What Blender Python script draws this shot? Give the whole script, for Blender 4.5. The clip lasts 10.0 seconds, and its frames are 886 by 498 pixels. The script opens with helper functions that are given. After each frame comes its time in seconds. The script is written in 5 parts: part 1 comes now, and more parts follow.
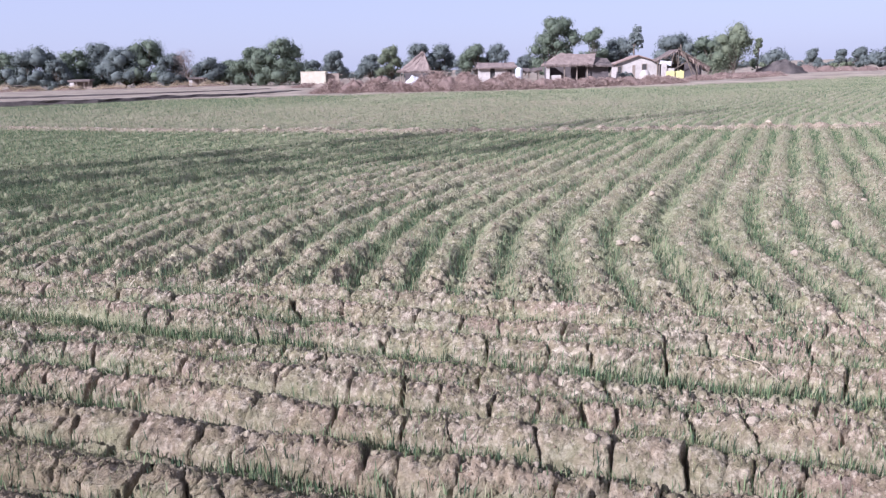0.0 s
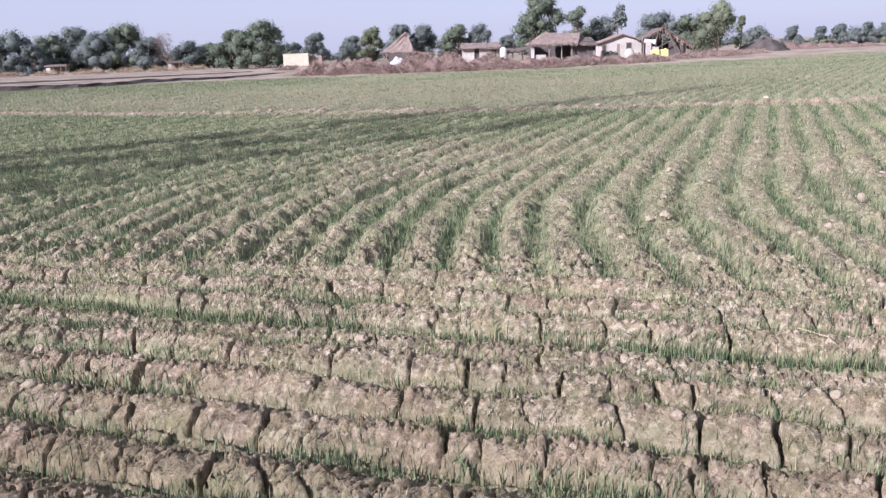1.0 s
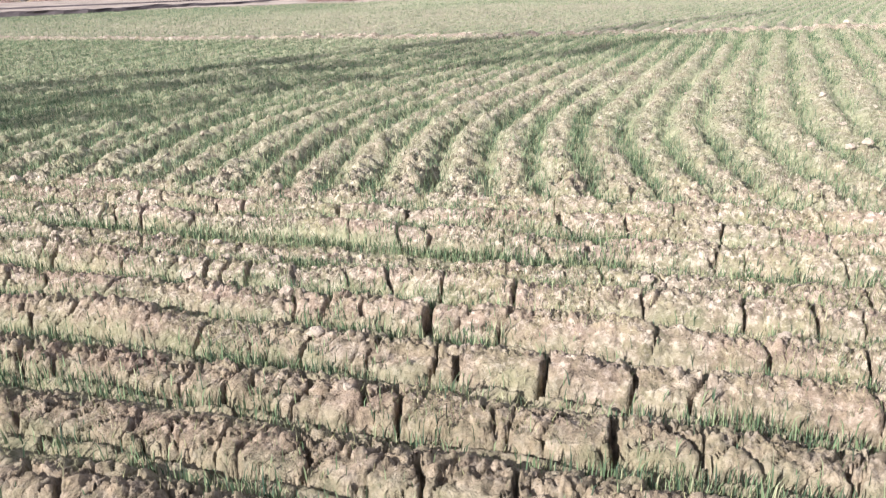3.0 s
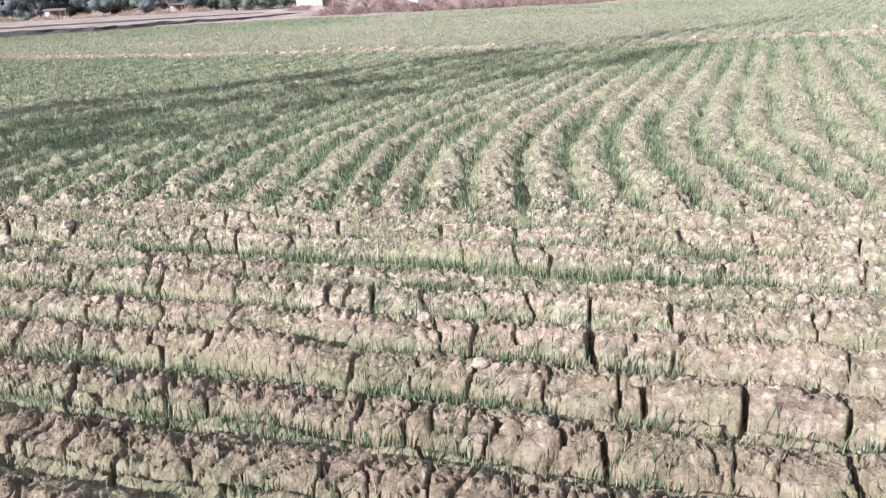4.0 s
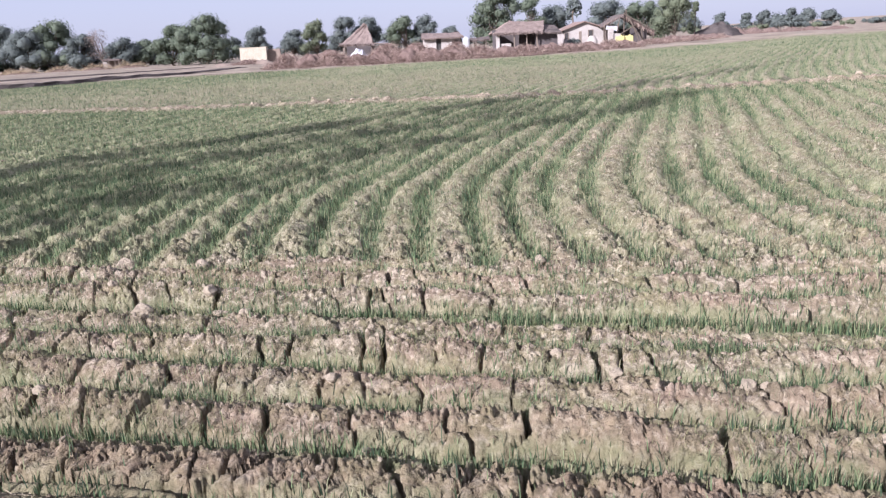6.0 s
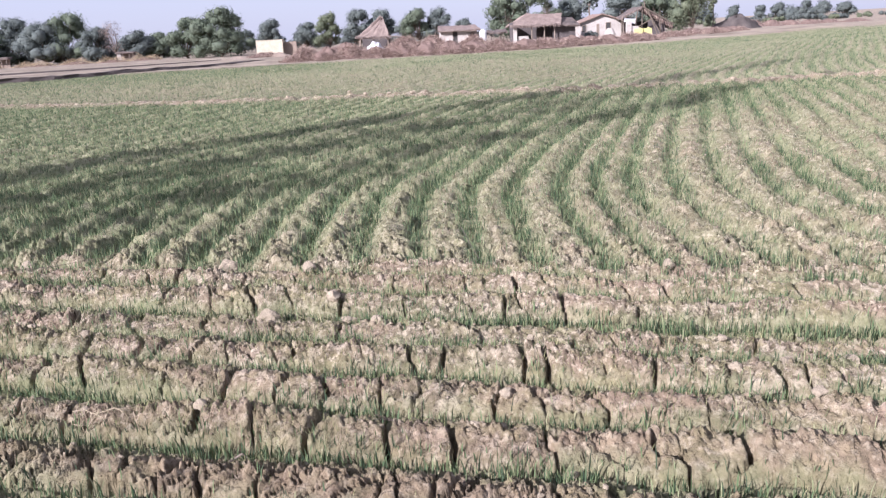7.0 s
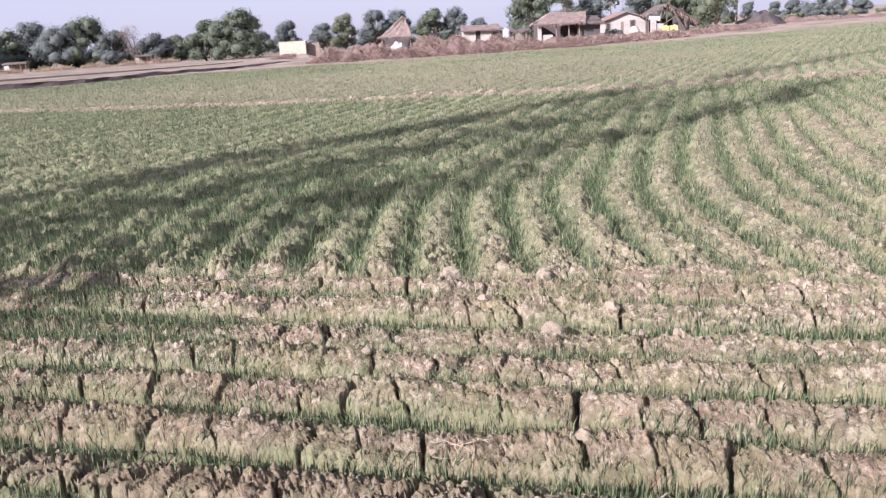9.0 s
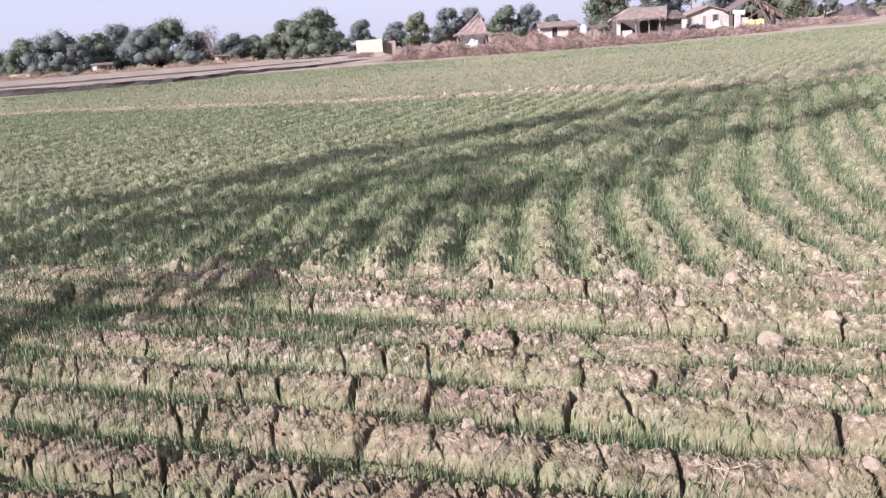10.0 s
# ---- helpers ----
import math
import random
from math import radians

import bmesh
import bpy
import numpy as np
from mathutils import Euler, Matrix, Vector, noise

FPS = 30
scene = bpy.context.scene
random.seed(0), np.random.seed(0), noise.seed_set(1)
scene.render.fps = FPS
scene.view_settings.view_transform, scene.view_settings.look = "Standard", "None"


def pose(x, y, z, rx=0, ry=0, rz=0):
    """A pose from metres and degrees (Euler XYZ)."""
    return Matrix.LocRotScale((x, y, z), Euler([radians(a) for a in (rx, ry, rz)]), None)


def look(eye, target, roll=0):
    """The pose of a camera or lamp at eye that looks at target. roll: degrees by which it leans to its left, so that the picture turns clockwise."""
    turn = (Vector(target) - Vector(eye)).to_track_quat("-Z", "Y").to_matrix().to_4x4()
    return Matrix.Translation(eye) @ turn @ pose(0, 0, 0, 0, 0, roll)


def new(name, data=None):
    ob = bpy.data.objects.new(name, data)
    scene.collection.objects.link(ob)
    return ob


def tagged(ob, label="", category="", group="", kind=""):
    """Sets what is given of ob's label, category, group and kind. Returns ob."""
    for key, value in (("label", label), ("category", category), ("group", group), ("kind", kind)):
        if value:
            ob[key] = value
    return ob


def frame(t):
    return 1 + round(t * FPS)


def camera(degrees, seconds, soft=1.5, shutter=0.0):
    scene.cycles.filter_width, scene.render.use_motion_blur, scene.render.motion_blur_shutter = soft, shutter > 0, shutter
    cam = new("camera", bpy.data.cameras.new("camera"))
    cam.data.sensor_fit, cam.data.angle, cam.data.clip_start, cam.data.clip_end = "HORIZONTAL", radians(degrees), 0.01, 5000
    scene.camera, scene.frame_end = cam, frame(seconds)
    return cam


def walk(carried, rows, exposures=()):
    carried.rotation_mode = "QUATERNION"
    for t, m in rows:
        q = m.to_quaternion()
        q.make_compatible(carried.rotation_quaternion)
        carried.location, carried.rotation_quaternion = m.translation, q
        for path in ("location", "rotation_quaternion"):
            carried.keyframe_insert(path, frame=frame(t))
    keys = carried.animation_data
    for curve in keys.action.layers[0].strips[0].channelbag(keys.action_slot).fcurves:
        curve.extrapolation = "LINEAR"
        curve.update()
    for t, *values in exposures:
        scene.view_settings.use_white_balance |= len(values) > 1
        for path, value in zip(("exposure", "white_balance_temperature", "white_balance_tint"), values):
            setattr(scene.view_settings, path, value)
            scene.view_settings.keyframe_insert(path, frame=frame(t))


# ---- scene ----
cam = camera(58.6, 10.0, soft=1.3)
PATH = [
    (0, (0.038, 0.088, 1.491), (-0.087, 2.034, 1.048), -1.6),
    (0.5, (-0.075, 0.133, 1.46), (-0.209, 2.067, 0.969), -1.1),
    (1, (-0.337, 0.188, 1.445), (-0.42, 2.126, 0.957), -2.2),
    (1.5, (-0.627, 0.28, 1.42), (-0.755, 2.217, 0.939), -4.0),
    (2, (-0.947, 0.406, 1.408), (-1.072, 2.33, 0.876), -3.7),
    (2.5, (-1.342, 0.519, 1.361), (-1.365, 2.424, 0.751), -1.1),
    (3, (-1.758, 0.629, 1.356), (-1.843, 2.518, 0.704), -2.1),
    (3.2, (-1.902, 0.695, 1.38), (-2.002, 2.586, 0.736), -2.9),
    (4.3, (-2.629, 0.854, 1.365), (-2.71, 2.76, 0.763), -3.0),
    (4.5, (-2.793, 0.916, 1.334), (-2.875, 2.832, 0.768), -2.9),
    (5, (-3.151, 1.053, 1.367), (-3.21, 2.988, 0.863), -2.8),
    (5.2, (-3.276, 1.102, 1.36), (-3.296, 3.041, 0.868), -2.9),
    (6.3, (-4.167, 1.375, 1.346), (-4.07, 3.302, 0.82), -3.3),
    (6.5, (-4.306, 1.437, 1.38), (-4.23, 3.363, 0.847), -2.8),
    (7, (-4.595, 1.513, 1.397), (-4.529, 3.441, 0.87), -3.3),
    (7.5, (-4.97, 1.607, 1.44), (-4.845, 3.526, 0.889), -3.9),
    (8, (-5.32, 1.711, 1.41), (-5.282, 3.651, 0.928), -4.5),
    (8.5, (-5.644, 1.845, 1.405), (-5.635, 3.785, 0.919), -4.1),
    (9, (-5.989, 1.931, 1.419), (-5.946, 3.861, 0.894), -3.9),
    (9.5, (-6.314, 2.015, 1.401), (-6.387, 3.946, 0.883), -5.0),
    (10, (-6.622, 2.154, 1.416), (-6.747, 4.082, 0.898), -4.5),
]
walk(cam, [(t, look(eye, target, roll)) for t, eye, target, roll in PATH],
     [(0.0, 1.01, 5150, 24.5), (1.0, 1.00, 5400, 22.5), (2.0, 1.09, 5550, 19.5), (2.5, 1.17, 5600, 17.5), (3.0, 1.54, 5560, 16.5), (4.5, 1.23, 5280, 20.5), (5.0, 1.00, 5320, 20.5), (6.5, 1.08, 5460, 21.5), (7.5, 1.17, 5510, 22), (8.0, 1.07, 5640, 23.5), (9.0, 1.12, 5620, 24.5), (10.0, 1.20, 5620, 24.5)])

# ---- light ----
SUN_EL, SUN_TO = 27.5, 43.0            # elevation; heading of the cast shadows, degrees from +x
to_sun = Vector((-math.cos(radians(SUN_TO)) * math.cos(radians(SUN_EL)), -math.sin(radians(SUN_TO)) * math.cos(radians(SUN_EL)), math.sin(radians(SUN_EL))))
world = bpy.data.worlds.new("sky_world")
scene.world = world
world.use_nodes = True
sky = world.node_tree.nodes.new("ShaderNodeTexSky")
sky.sky_type, sky.sun_disc = "NISHITA", False
sky.sun_elevation, sky.sun_rotation = radians(SUN_EL), math.atan2(to_sun.x, to_sun.y)
sky.air_density, sky.dust_density, sky.ozone_density, sky.altitude = 1.0, 1.2, 2.0, 20
background = world.node_tree.nodes["Background"]
background.inputs["Strength"].default_value = 0.088
haze = world.node_tree.nodes.new("ShaderNodeMix")          # pale winter haze over the clear sky
haze.data_type = "RGBA"
haze.inputs[0].default_value = 0.84
haze.inputs[7].default_value = (3.72, 3.58, 3.84, 1)
world.node_tree.links.new(sky.outputs["Color"], haze.inputs[6])
world.node_tree.links.new(haze.outputs[2], background.inputs["Color"])
sun_data = bpy.data.lights.new("sun", "SUN")
sun_data.energy, sun_data.angle, sun_data.color = 5.0, radians(0.55), (1.0, 0.92, 0.81)
sun = new("sun", sun_data)
sun.matrix_world = look(to_sun * 300, (0, 0, 0))

# ---- materials ----


def material(name, rough=0.9, spec=0.25):
    m = bpy.data.materials.new(name)
    m.use_nodes = True
    nt = m.node_tree
    b = nt.nodes["Principled BSDF"]
    b.inputs["Roughness"].default_value = rough
    b.inputs["Specular IOR Level"].default_value = spec
    return m, nt, b


def node(nt, kind, **values):
    n = nt.nodes.new(kind)
    for k, v in values.items():
        n.inputs[k.replace("_", " ")].default_value = v
    return n


def ramp(nt, fac, *stops):
    n = nt.nodes.new("ShaderNodeValToRGB")
    while len(n.color_ramp.elements) < len(stops):
        n.color_ramp.elements.new(0.5)
    for e, (at, c) in zip(n.color_ramp.elements, stops):
        e.position, e.color = at, (*c, 1)
    nt.links.new(fac, n.inputs["Fac"])
    return n.outputs["Color"]


def mix(nt, fac, a, b, blend="MIX"):
    n = nt.nodes.new("ShaderNodeMix")
    n.data_type, n.blend_type = "RGBA", blend
    for s, v in ((n.inputs[0], fac), (n.inputs[6], a), (n.inputs[7], b)):
        if isinstance(v, (int, float)):
            s.default_value = v
        elif isinstance(v, tuple):
            s.default_value = (*v, 1)
        else:
            nt.links.new(v, s)
    return n.outputs[2]


def noise_tex(nt, scale, detail=4, rough=0.6, coords=None):
    n = node(nt, "ShaderNodeTexNoise", Scale=scale, Detail=detail, Roughness=rough)
    if coords is None:
        coords = nt.nodes.new("ShaderNodeTexCoord").outputs["Object"]
    nt.links.new(coords, n.inputs["Vector"])
    return n.outputs["Fac"]


def bump(nt, b, height, strength, distance, after=None):
    n = node(nt, "ShaderNodeBump", Strength=strength, Distance=distance)
    nt.links.new(height, n.inputs["Height"])
    if after is not None:
        nt.links.new(after, n.inputs["Normal"])
    nt.links.new(n.outputs["Normal"], b.inputs["Normal"])
    return n.outputs["Normal"]


def simple(name, dark, light, scale=3.0, fine=40.0, rough=0.9, bumped=0.02, spec=0.2):
    """A matt, slightly uneven surface between two colours."""
    m, nt, b = material(name, rough, spec)
    a, c = noise_tex(nt, scale, 5), noise_tex(nt, fine, 3)
    col = ramp(nt, a, (0.3, dark), (0.7, light))
    col = mix(nt, 0.35, col, ramp(nt, c, (0.35, tuple(v * 0.6 for v in dark)), (0.65, light)))
    nt.links.new(col, b.inputs["Base Color"])
    bump(nt, b, c, 0.6, bumped)
    return m


def island(name, *stops, rough=0.75, translucent=0.0, spec=0.25):
    """Each loose piece of a mesh takes its own colour."""
    m, nt, b = material(name, rough, spec)
    geo = nt.nodes.new("ShaderNodeNewGeometry")
    col = ramp(nt, geo.outputs["Random Per Island"], *stops)
    nt.links.new(col, b.inputs["Base Color"])
    if translucent:
        thin, both = nt.nodes.new("ShaderNodeBsdfTranslucent"), nt.nodes.new("ShaderNodeMixShader")
        both.inputs[0].default_value = translucent
        nt.links.new(col, thin.inputs["Color"])
        nt.links.new(b.outputs[0], both.inputs[1])
        nt.links.new(thin.outputs[0], both.inputs[2])
        nt.links.new(both.outputs[0], nt.nodes["Material Output"].inputs["Surface"])
    return m


def soil_material(name, field):
    m, nt, b = material(name, 0.95, 0.15)
    b.inputs["Diffuse Roughness"].default_value = 0.2
    broad, mid, fine = noise_tex(nt, 1.7, 5), noise_tex(nt, 15, 6, 0.72), noise_tex(nt, 70, 4, 0.7)
    col = ramp(nt, mid, (0.38, SOIL_DARK), (0.48, SOIL), (0.58, SOIL_LIGHT))
    col = mix(nt, ramp(nt, broad, (0.44, (0, 0, 0)), (0.60, (0.62, 0.62, 0.62))), col, SOIL_PINK)
    col = mix(nt, 0.25, col, ramp(nt, fine, (0.3, SOIL_DARK), (0.7, SOIL_LIGHT)))
    algae = ramp(nt, noise_tex(nt, 3.2, 6, 0.72), (0.45, (0, 0, 0)), (0.58, (0.40, 0.40, 0.40)))
    col = mix(nt, algae, col, ramp(nt, noise_tex(nt, 26, 3), (0.38, (0.10, 0.098, 0.040)), (0.62, (0.315, 0.288, 0.135))))
    caps = ramp(nt, noise_tex(nt, 30, 4, 0.7), (0.52, (0, 0, 0)), (0.66, (0.54, 0.54, 0.54)))
    col = mix(nt, caps, col, (0.595, 0.51, 0.385))
    if field:
        # browner, darker clay along the near edge of the field
        place = nt.nodes.new("ShaderNodeSeparateXYZ")
        nt.links.new(nt.nodes.new("ShaderNodeTexCoord").outputs["Object"], place.inputs[0])
        along, wavy = nt.nodes.new("ShaderNodeMath"), nt.nodes.new("ShaderNodeMath")
        along.operation = wavy.operation = "MULTIPLY_ADD"
        along.inputs[1].default_value = SHEAR_OF_EDGE
        nt.links.new(place.outputs["X"], along.inputs[0])
        nt.links.new(place.outputs["Y"], along.inputs[2])
        wavy.inputs[1].default_value = 1.2
        nt.links.new(noise_tex(nt, 2.2, 5, 0.7), wavy.inputs[0])
        nt.links.new(along.outputs[0], wavy.inputs[2])
        scaled = nt.nodes.new("ShaderNodeMath")
        scaled.operation = "MULTIPLY"
        scaled.inputs[1].default_value = 0.2
        nt.links.new(wavy.outputs[0], scaled.inputs[0])
        edge_brown = ramp(nt, scaled.outputs[0], (0.58, (0.68, 0.68, 0.68)), (0.86, (0, 0, 0)))
        brown = ramp(nt, noise_tex(nt, 22, 5, 0.7), (0.36, (0.062, 0.045, 0.028)), (0.62, (0.258, 0.192, 0.122)))
        col = mix(nt, edge_brown, col, brown)
        grow = nt.nodes.new("ShaderNodeAttribute")
        grow.attribute_name = "growth"
        pale = nt.nodes.new("ShaderNodeAttribute")
        pale.attribute_name = "bare"
        green = ramp(nt, noise_tex(nt, 5, 5, 0.7), (0.3, (0.10, 0.128, 0.058)), (0.52, (0.205, 0.22, 0.115)), (0.72, (0.335, 0.318, 0.20)))
        col = mix(nt, grow.outputs["Fac"], col, green)
        strips = ramp(nt, noise_tex(nt, 0.3, 6, 0.65), (0.35, (0.16, 0.128, 0.096)), (0.65, (0.32, 0.265, 0.205)))
        col = mix(nt, pale.outputs["Fac"], col, strips)
    nt.links.new(col, b.inputs["Base Color"])
    cells = node(nt, "ShaderNodeTexVoronoi", Scale=24.0)
    nt.links.new(nt.nodes.new("ShaderNodeTexCoord").outputs["Object"], cells.inputs["Vector"])
    grain = bump(nt, b, noise_tex(nt, 170, 3, 0.7), 0.6, 0.005)
    first = bump(nt, b, noise_tex(nt, 45, 5, 0.7), 0.8, 0.024, grain)
    second = bump(nt, b, cells.outputs["Distance"], 0.45, 0.015, first)
    warp = nt.nodes.new("ShaderNodeVectorMath")
    warp.operation = "MULTIPLY_ADD"
    tone = node(nt, "ShaderNodeTexNoise", Scale=9.0, Detail=3.0)
    nt.links.new(tone.outputs["Color"], warp.inputs[0])
    warp.inputs[1].default_value = (0.12, 0.12, 0.12)
    nt.links.new(nt.nodes.new("ShaderNodeTexCoord").outputs["Object"], warp.inputs[2])
    net = node(nt, "ShaderNodeTexVoronoi", Scale=11.0)
    net.feature = "DISTANCE_TO_EDGE"
    nt.links.new(warp.outputs[0], net.inputs["Vector"])
    bump(nt, b, ramp(nt, net.outputs["Distance"], (0.0, (0, 0, 0)), (0.07, (1, 1, 1))), 0.3, 0.012, second)
    return m


SHEAR_OF_EDGE = 0.27
SOIL_DARK, SOIL, SOIL_LIGHT, SOIL_PINK = (0.062, 0.048, 0.032), (0.200, 0.153, 0.105), (0.412, 0.336, 0.254), (0.312, 0.212, 0.154)
soil = soil_material("dry_clay_soil", True)
clod_soil = simple("dry_clod", (0.27, 0.218, 0.155), (0.49, 0.408, 0.30), 14, 90, 0.95, 0.01, 0.15)
wheat = island("young_wheat", (0.0, (0.034, 0.058, 0.034)), (0.35, (0.07, 0.105, 0.052)), (0.62, (0.135, 0.187, 0.086)), (0.85, (0.215, 0.247, 0.125)), (1.0, (0.35, 0.32, 0.19)), translucent=0.25)
wheat_far = island("far_young_wheat", (0.0, (0.06, 0.085, 0.048)), (0.45, (0.11, 0.145, 0.078)), (0.75, (0.19, 0.225, 0.112)), (1.0, (0.32, 0.31, 0.185)), translucent=0.25)
wheat_dry = island("short_dry_wheat", (0.0, (0.07, 0.05, 0.036)), (0.22, (0.12, 0.10, 0.065)), (0.4, (0.17, 0.195, 0.10)), (0.75, (0.28, 0.275, 0.165)), (1.0, (0.40, 0.365, 0.25)), translucent=0.2)
stubble = island("yellowing_stubble", (0.0, (0.05, 0.05, 0.03)), (0.35, (0.115, 0.125, 0.06)), (0.7, (0.225, 0.23, 0.10)), (1.0, (0.37, 0.34, 0.18)), translucent=0.2)
straw = simple("dry_straw", (0.33, 0.26, 0.17), (0.50, 0.42, 0.29), 8, 60)
# Leaves lightened, the acacia also greyed blue, to put distance haze in the colour.
leaf_hazy = island("hazy_acacia_leaves", (0.0, (0.132, 0.152, 0.14)), (0.5, (0.152, 0.172, 0.157)), (1.0, (0.174, 0.194, 0.174)), translucent=0.35)
leaf_mid = island("neem_leaves", (0.0, (0.13, 0.155, 0.105)), (0.5, (0.15, 0.178, 0.12)), (1.0, (0.18, 0.205, 0.15)), translucent=0.35)
leaf_pale = island("pale_leaves", (0.0, (0.13, 0.15, 0.095)), (0.5, (0.17, 0.19, 0.12)), (1.0, (0.23, 0.25, 0.16)), translucent=0.35)
twig_bare = island("bare_twigs", (0.0, (0.12, 0.09, 0.08)), (0.5, (0.19, 0.145, 0.125)), (1.0, (0.28, 0.22, 0.18)))
thorn = island("dry_thorn_brush", (0.0, (0.14, 0.095, 0.08)), (0.45, (0.25, 0.175, 0.145)), (0.8, (0.35, 0.26, 0.21)), (1.0, (0.45, 0.36, 0.28)))
thorn_core = simple("brush_core", (0.13, 0.09, 0.075), (0.22, 0.155, 0.13), 3, 20, 0.95, 0.05)
reed = island("dry_reeds", (0.0, (0.22, 0.16, 0.10)), (0.5, (0.36, 0.28, 0.18)), (1.0, (0.52, 0.43, 0.29)))
bark = simple("bark", (0.09, 0.07, 0.055), (0.20, 0.16, 0.125), 6, 40, 0.95, 0.03)
thatch = simple("weathered_thatch", (0.14, 0.105, 0.09), (0.31, 0.24, 0.205), 2.5, 18, 0.95, 0.05)
dark_thatch = simple("old_dark_thatch", (0.085, 0.07, 0.065), (0.19, 0.15, 0.13), 2.5, 18, 0.95, 0.05)
limewash = simple("limewashed_mud", (0.33, 0.29, 0.26), (0.53, 0.48, 0.435), 1.5, 14, 0.9, 0.01)
mud = simple("mud_wall", (0.20, 0.155, 0.125), (0.32, 0.25, 0.20), 2, 16, 0.95, 0.02)
cream = simple("cream_plaster", (0.42, 0.36, 0.27), (0.58, 0.52, 0.41), 2, 16, 0.85, 0.008)
wood = simple("grey_pole_wood", (0.16, 0.125, 0.10), (0.32, 0.26, 0.21), 5, 50, 0.9, 0.01)
tile_red = simple("reddish_roof_mud", (0.20, 0.14, 0.115), (0.33, 0.24, 0.20), 2, 16, 0.95, 0.03)
yellow = simple("yellow_plastic", (0.50, 0.44, 0.17), (0.64, 0.58, 0.26), 3, 20, 0.45, 0.002, 0.5)
white_plastic = simple("white_plastic", (0.48, 0.48, 0.48), (0.64, 0.64, 0.64), 3, 20, 0.5, 0.002, 0.4)
# near-black panels painted as the shade inside doors and windows
shade_black = simple("opening_shade", (0.05, 0.046, 0.045), (0.08, 0.074, 0.07), 3, 20)
# mud wall colour darkened to stand for the shade under the roofs
shaded_mud = simple("eave_shaded_mud", (0.075, 0.064, 0.064), (0.13, 0.11, 0.105), 2, 16, 0.95, 0.02)
# bank clay coloured dark to give the scarp face its shade
shaded_clay = simple("shaded_bank_clay", (0.055, 0.045, 0.042), (0.10, 0.082, 0.075), 2, 9, 0.9, 0.04)
dung = simple("dark_manure", (0.055, 0.047, 0.045), (0.12, 0.10, 0.09), 2, 14, 0.95, 0.05)
cloth = simple("pale_cloth", (0.40, 0.39, 0.40), (0.58, 0.57, 0.58), 3, 25, 0.85, 0.01)

# ---- ground ----


def hashed(ix, iy, seed):
    n = (ix.astype(np.int64) * 374761393 + iy.astype(np.int64) * 668265263 + seed * 2147483) & 0x7FFFFFFF
    n = ((n ^ (n >> 13)) * 1274126177) & 0x7FFFFFFF
    return ((n ^ (n >> 16)) & 0xFFFFFF) / float(0xFFFFFF)


def vnoise(x, y, seed=1):
    """Smooth noise from -1 to 1 over arrays."""
    ix, iy = np.floor(x), np.floor(y)
    fx, fy = x - ix, y - iy
    fx, fy = fx * fx * (3 - 2 * fx), fy * fy * (3 - 2 * fy)
    a, b = hashed(ix, iy, seed), hashed(ix + 1, iy, seed)
    c, d = hashed(ix, iy + 1, seed), hashed(ix + 1, iy + 1, seed)
    return 2 * (a + (b - a) * fx + (c - a) * fy + (a - b - c + d) * fx * fy) - 1


def smooth(a, b, v):
    t = np.clip((v - a) / (b - a), 0, 1)
    return t * t * (3 - 2 * t)


def blocks(x, y, size, seed):
    """Crumbled lumps: a height of its own for each cell, and how near its rim is."""
    gx, gy = x / size, y / size
    ix, iy = np.floor(gx), np.floor(gy)
    first, second, tall = np.full_like(x, 9.0), np.full_like(x, 9.0), np.zeros_like(x)
    for dx in (-1, 0, 1):
        for dy in (-1, 0, 1):
            cx, cy = ix + dx, iy + dy
            d = np.hypot(cx + hashed(cx, cy, seed) - gx, cy + hashed(cx, cy, seed + 1) - gy)
            near = d < first
            second = np.where(near, first, np.minimum(second, d))
            tall = np.where(near, hashed(cx, cy, seed + 2), tall)
            first = np.where(near, d, first)
    return tall, np.clip((second - first) / 0.28, 0, 1)


def flakes(x, y, size, seed):
    """Broken plates of crust: each cell leans its own way. Height in cell units, and how near the rim is."""
    gx, gy = (x - 0.75 * y) / size, y / (size * 1.15)
    ix, iy = np.floor(gx), np.floor(gy)
    first, second, tall = np.full_like(x, 9.0), np.full_like(x, 9.0), np.zeros_like(x)
    for dx in (-1, 0, 1):
        for dy in (-1, 0, 1):
            cx, cy = ix + dx, iy + dy
            ox, oy = gx - cx - hashed(cx, cy, seed), gy - cy - hashed(cx, cy, seed + 1)
            d = np.hypot(ox, oy)
            near = d < first
            second = np.where(near, first, np.minimum(second, d))
            lean = hashed(cx, cy, seed + 2) - 0.5 + 1.1 * ox * (hashed(cx, cy, seed + 3) - 0.5) + 1.1 * oy * (hashed(cx, cy, seed + 4) - 0.5)
            tall = np.where(near, lean, tall)
            first = np.where(near, d, first)
    return tall, np.clip((second - first) / 0.22, 0, 1)


SHEAR, HEAD_END = 0.25, 5.22           # the headland ends along y = v - 0.25 x; the field rows begin at v = 5.22
HEAD_SHEAR, HEAD_PITCH, HEAD_AT = 0.29, 0.37, 2.228
ROW_FROM = 4.9                         # the line from which the bend of the field rows is counted
ROW_X = (-4.99, -4.61, -4.21, -3.86, -3.45, -3.15, -2.84, -2.47, -2.07, -1.70, -1.34, -0.97, -0.57, -0.23, 0.10, 0.54, 0.97, 1.37, 1.84, 2.22, 2.60)
ROW_PITCH = 0.374


def soft_knee(s):
    return 0.37 * ((s - 2.6) / 2 + np.sqrt(((s - 2.6) / 2) ** 2 + 0.25))


def bend(s):
    return soft_knee(s) - soft_knee(0.0)


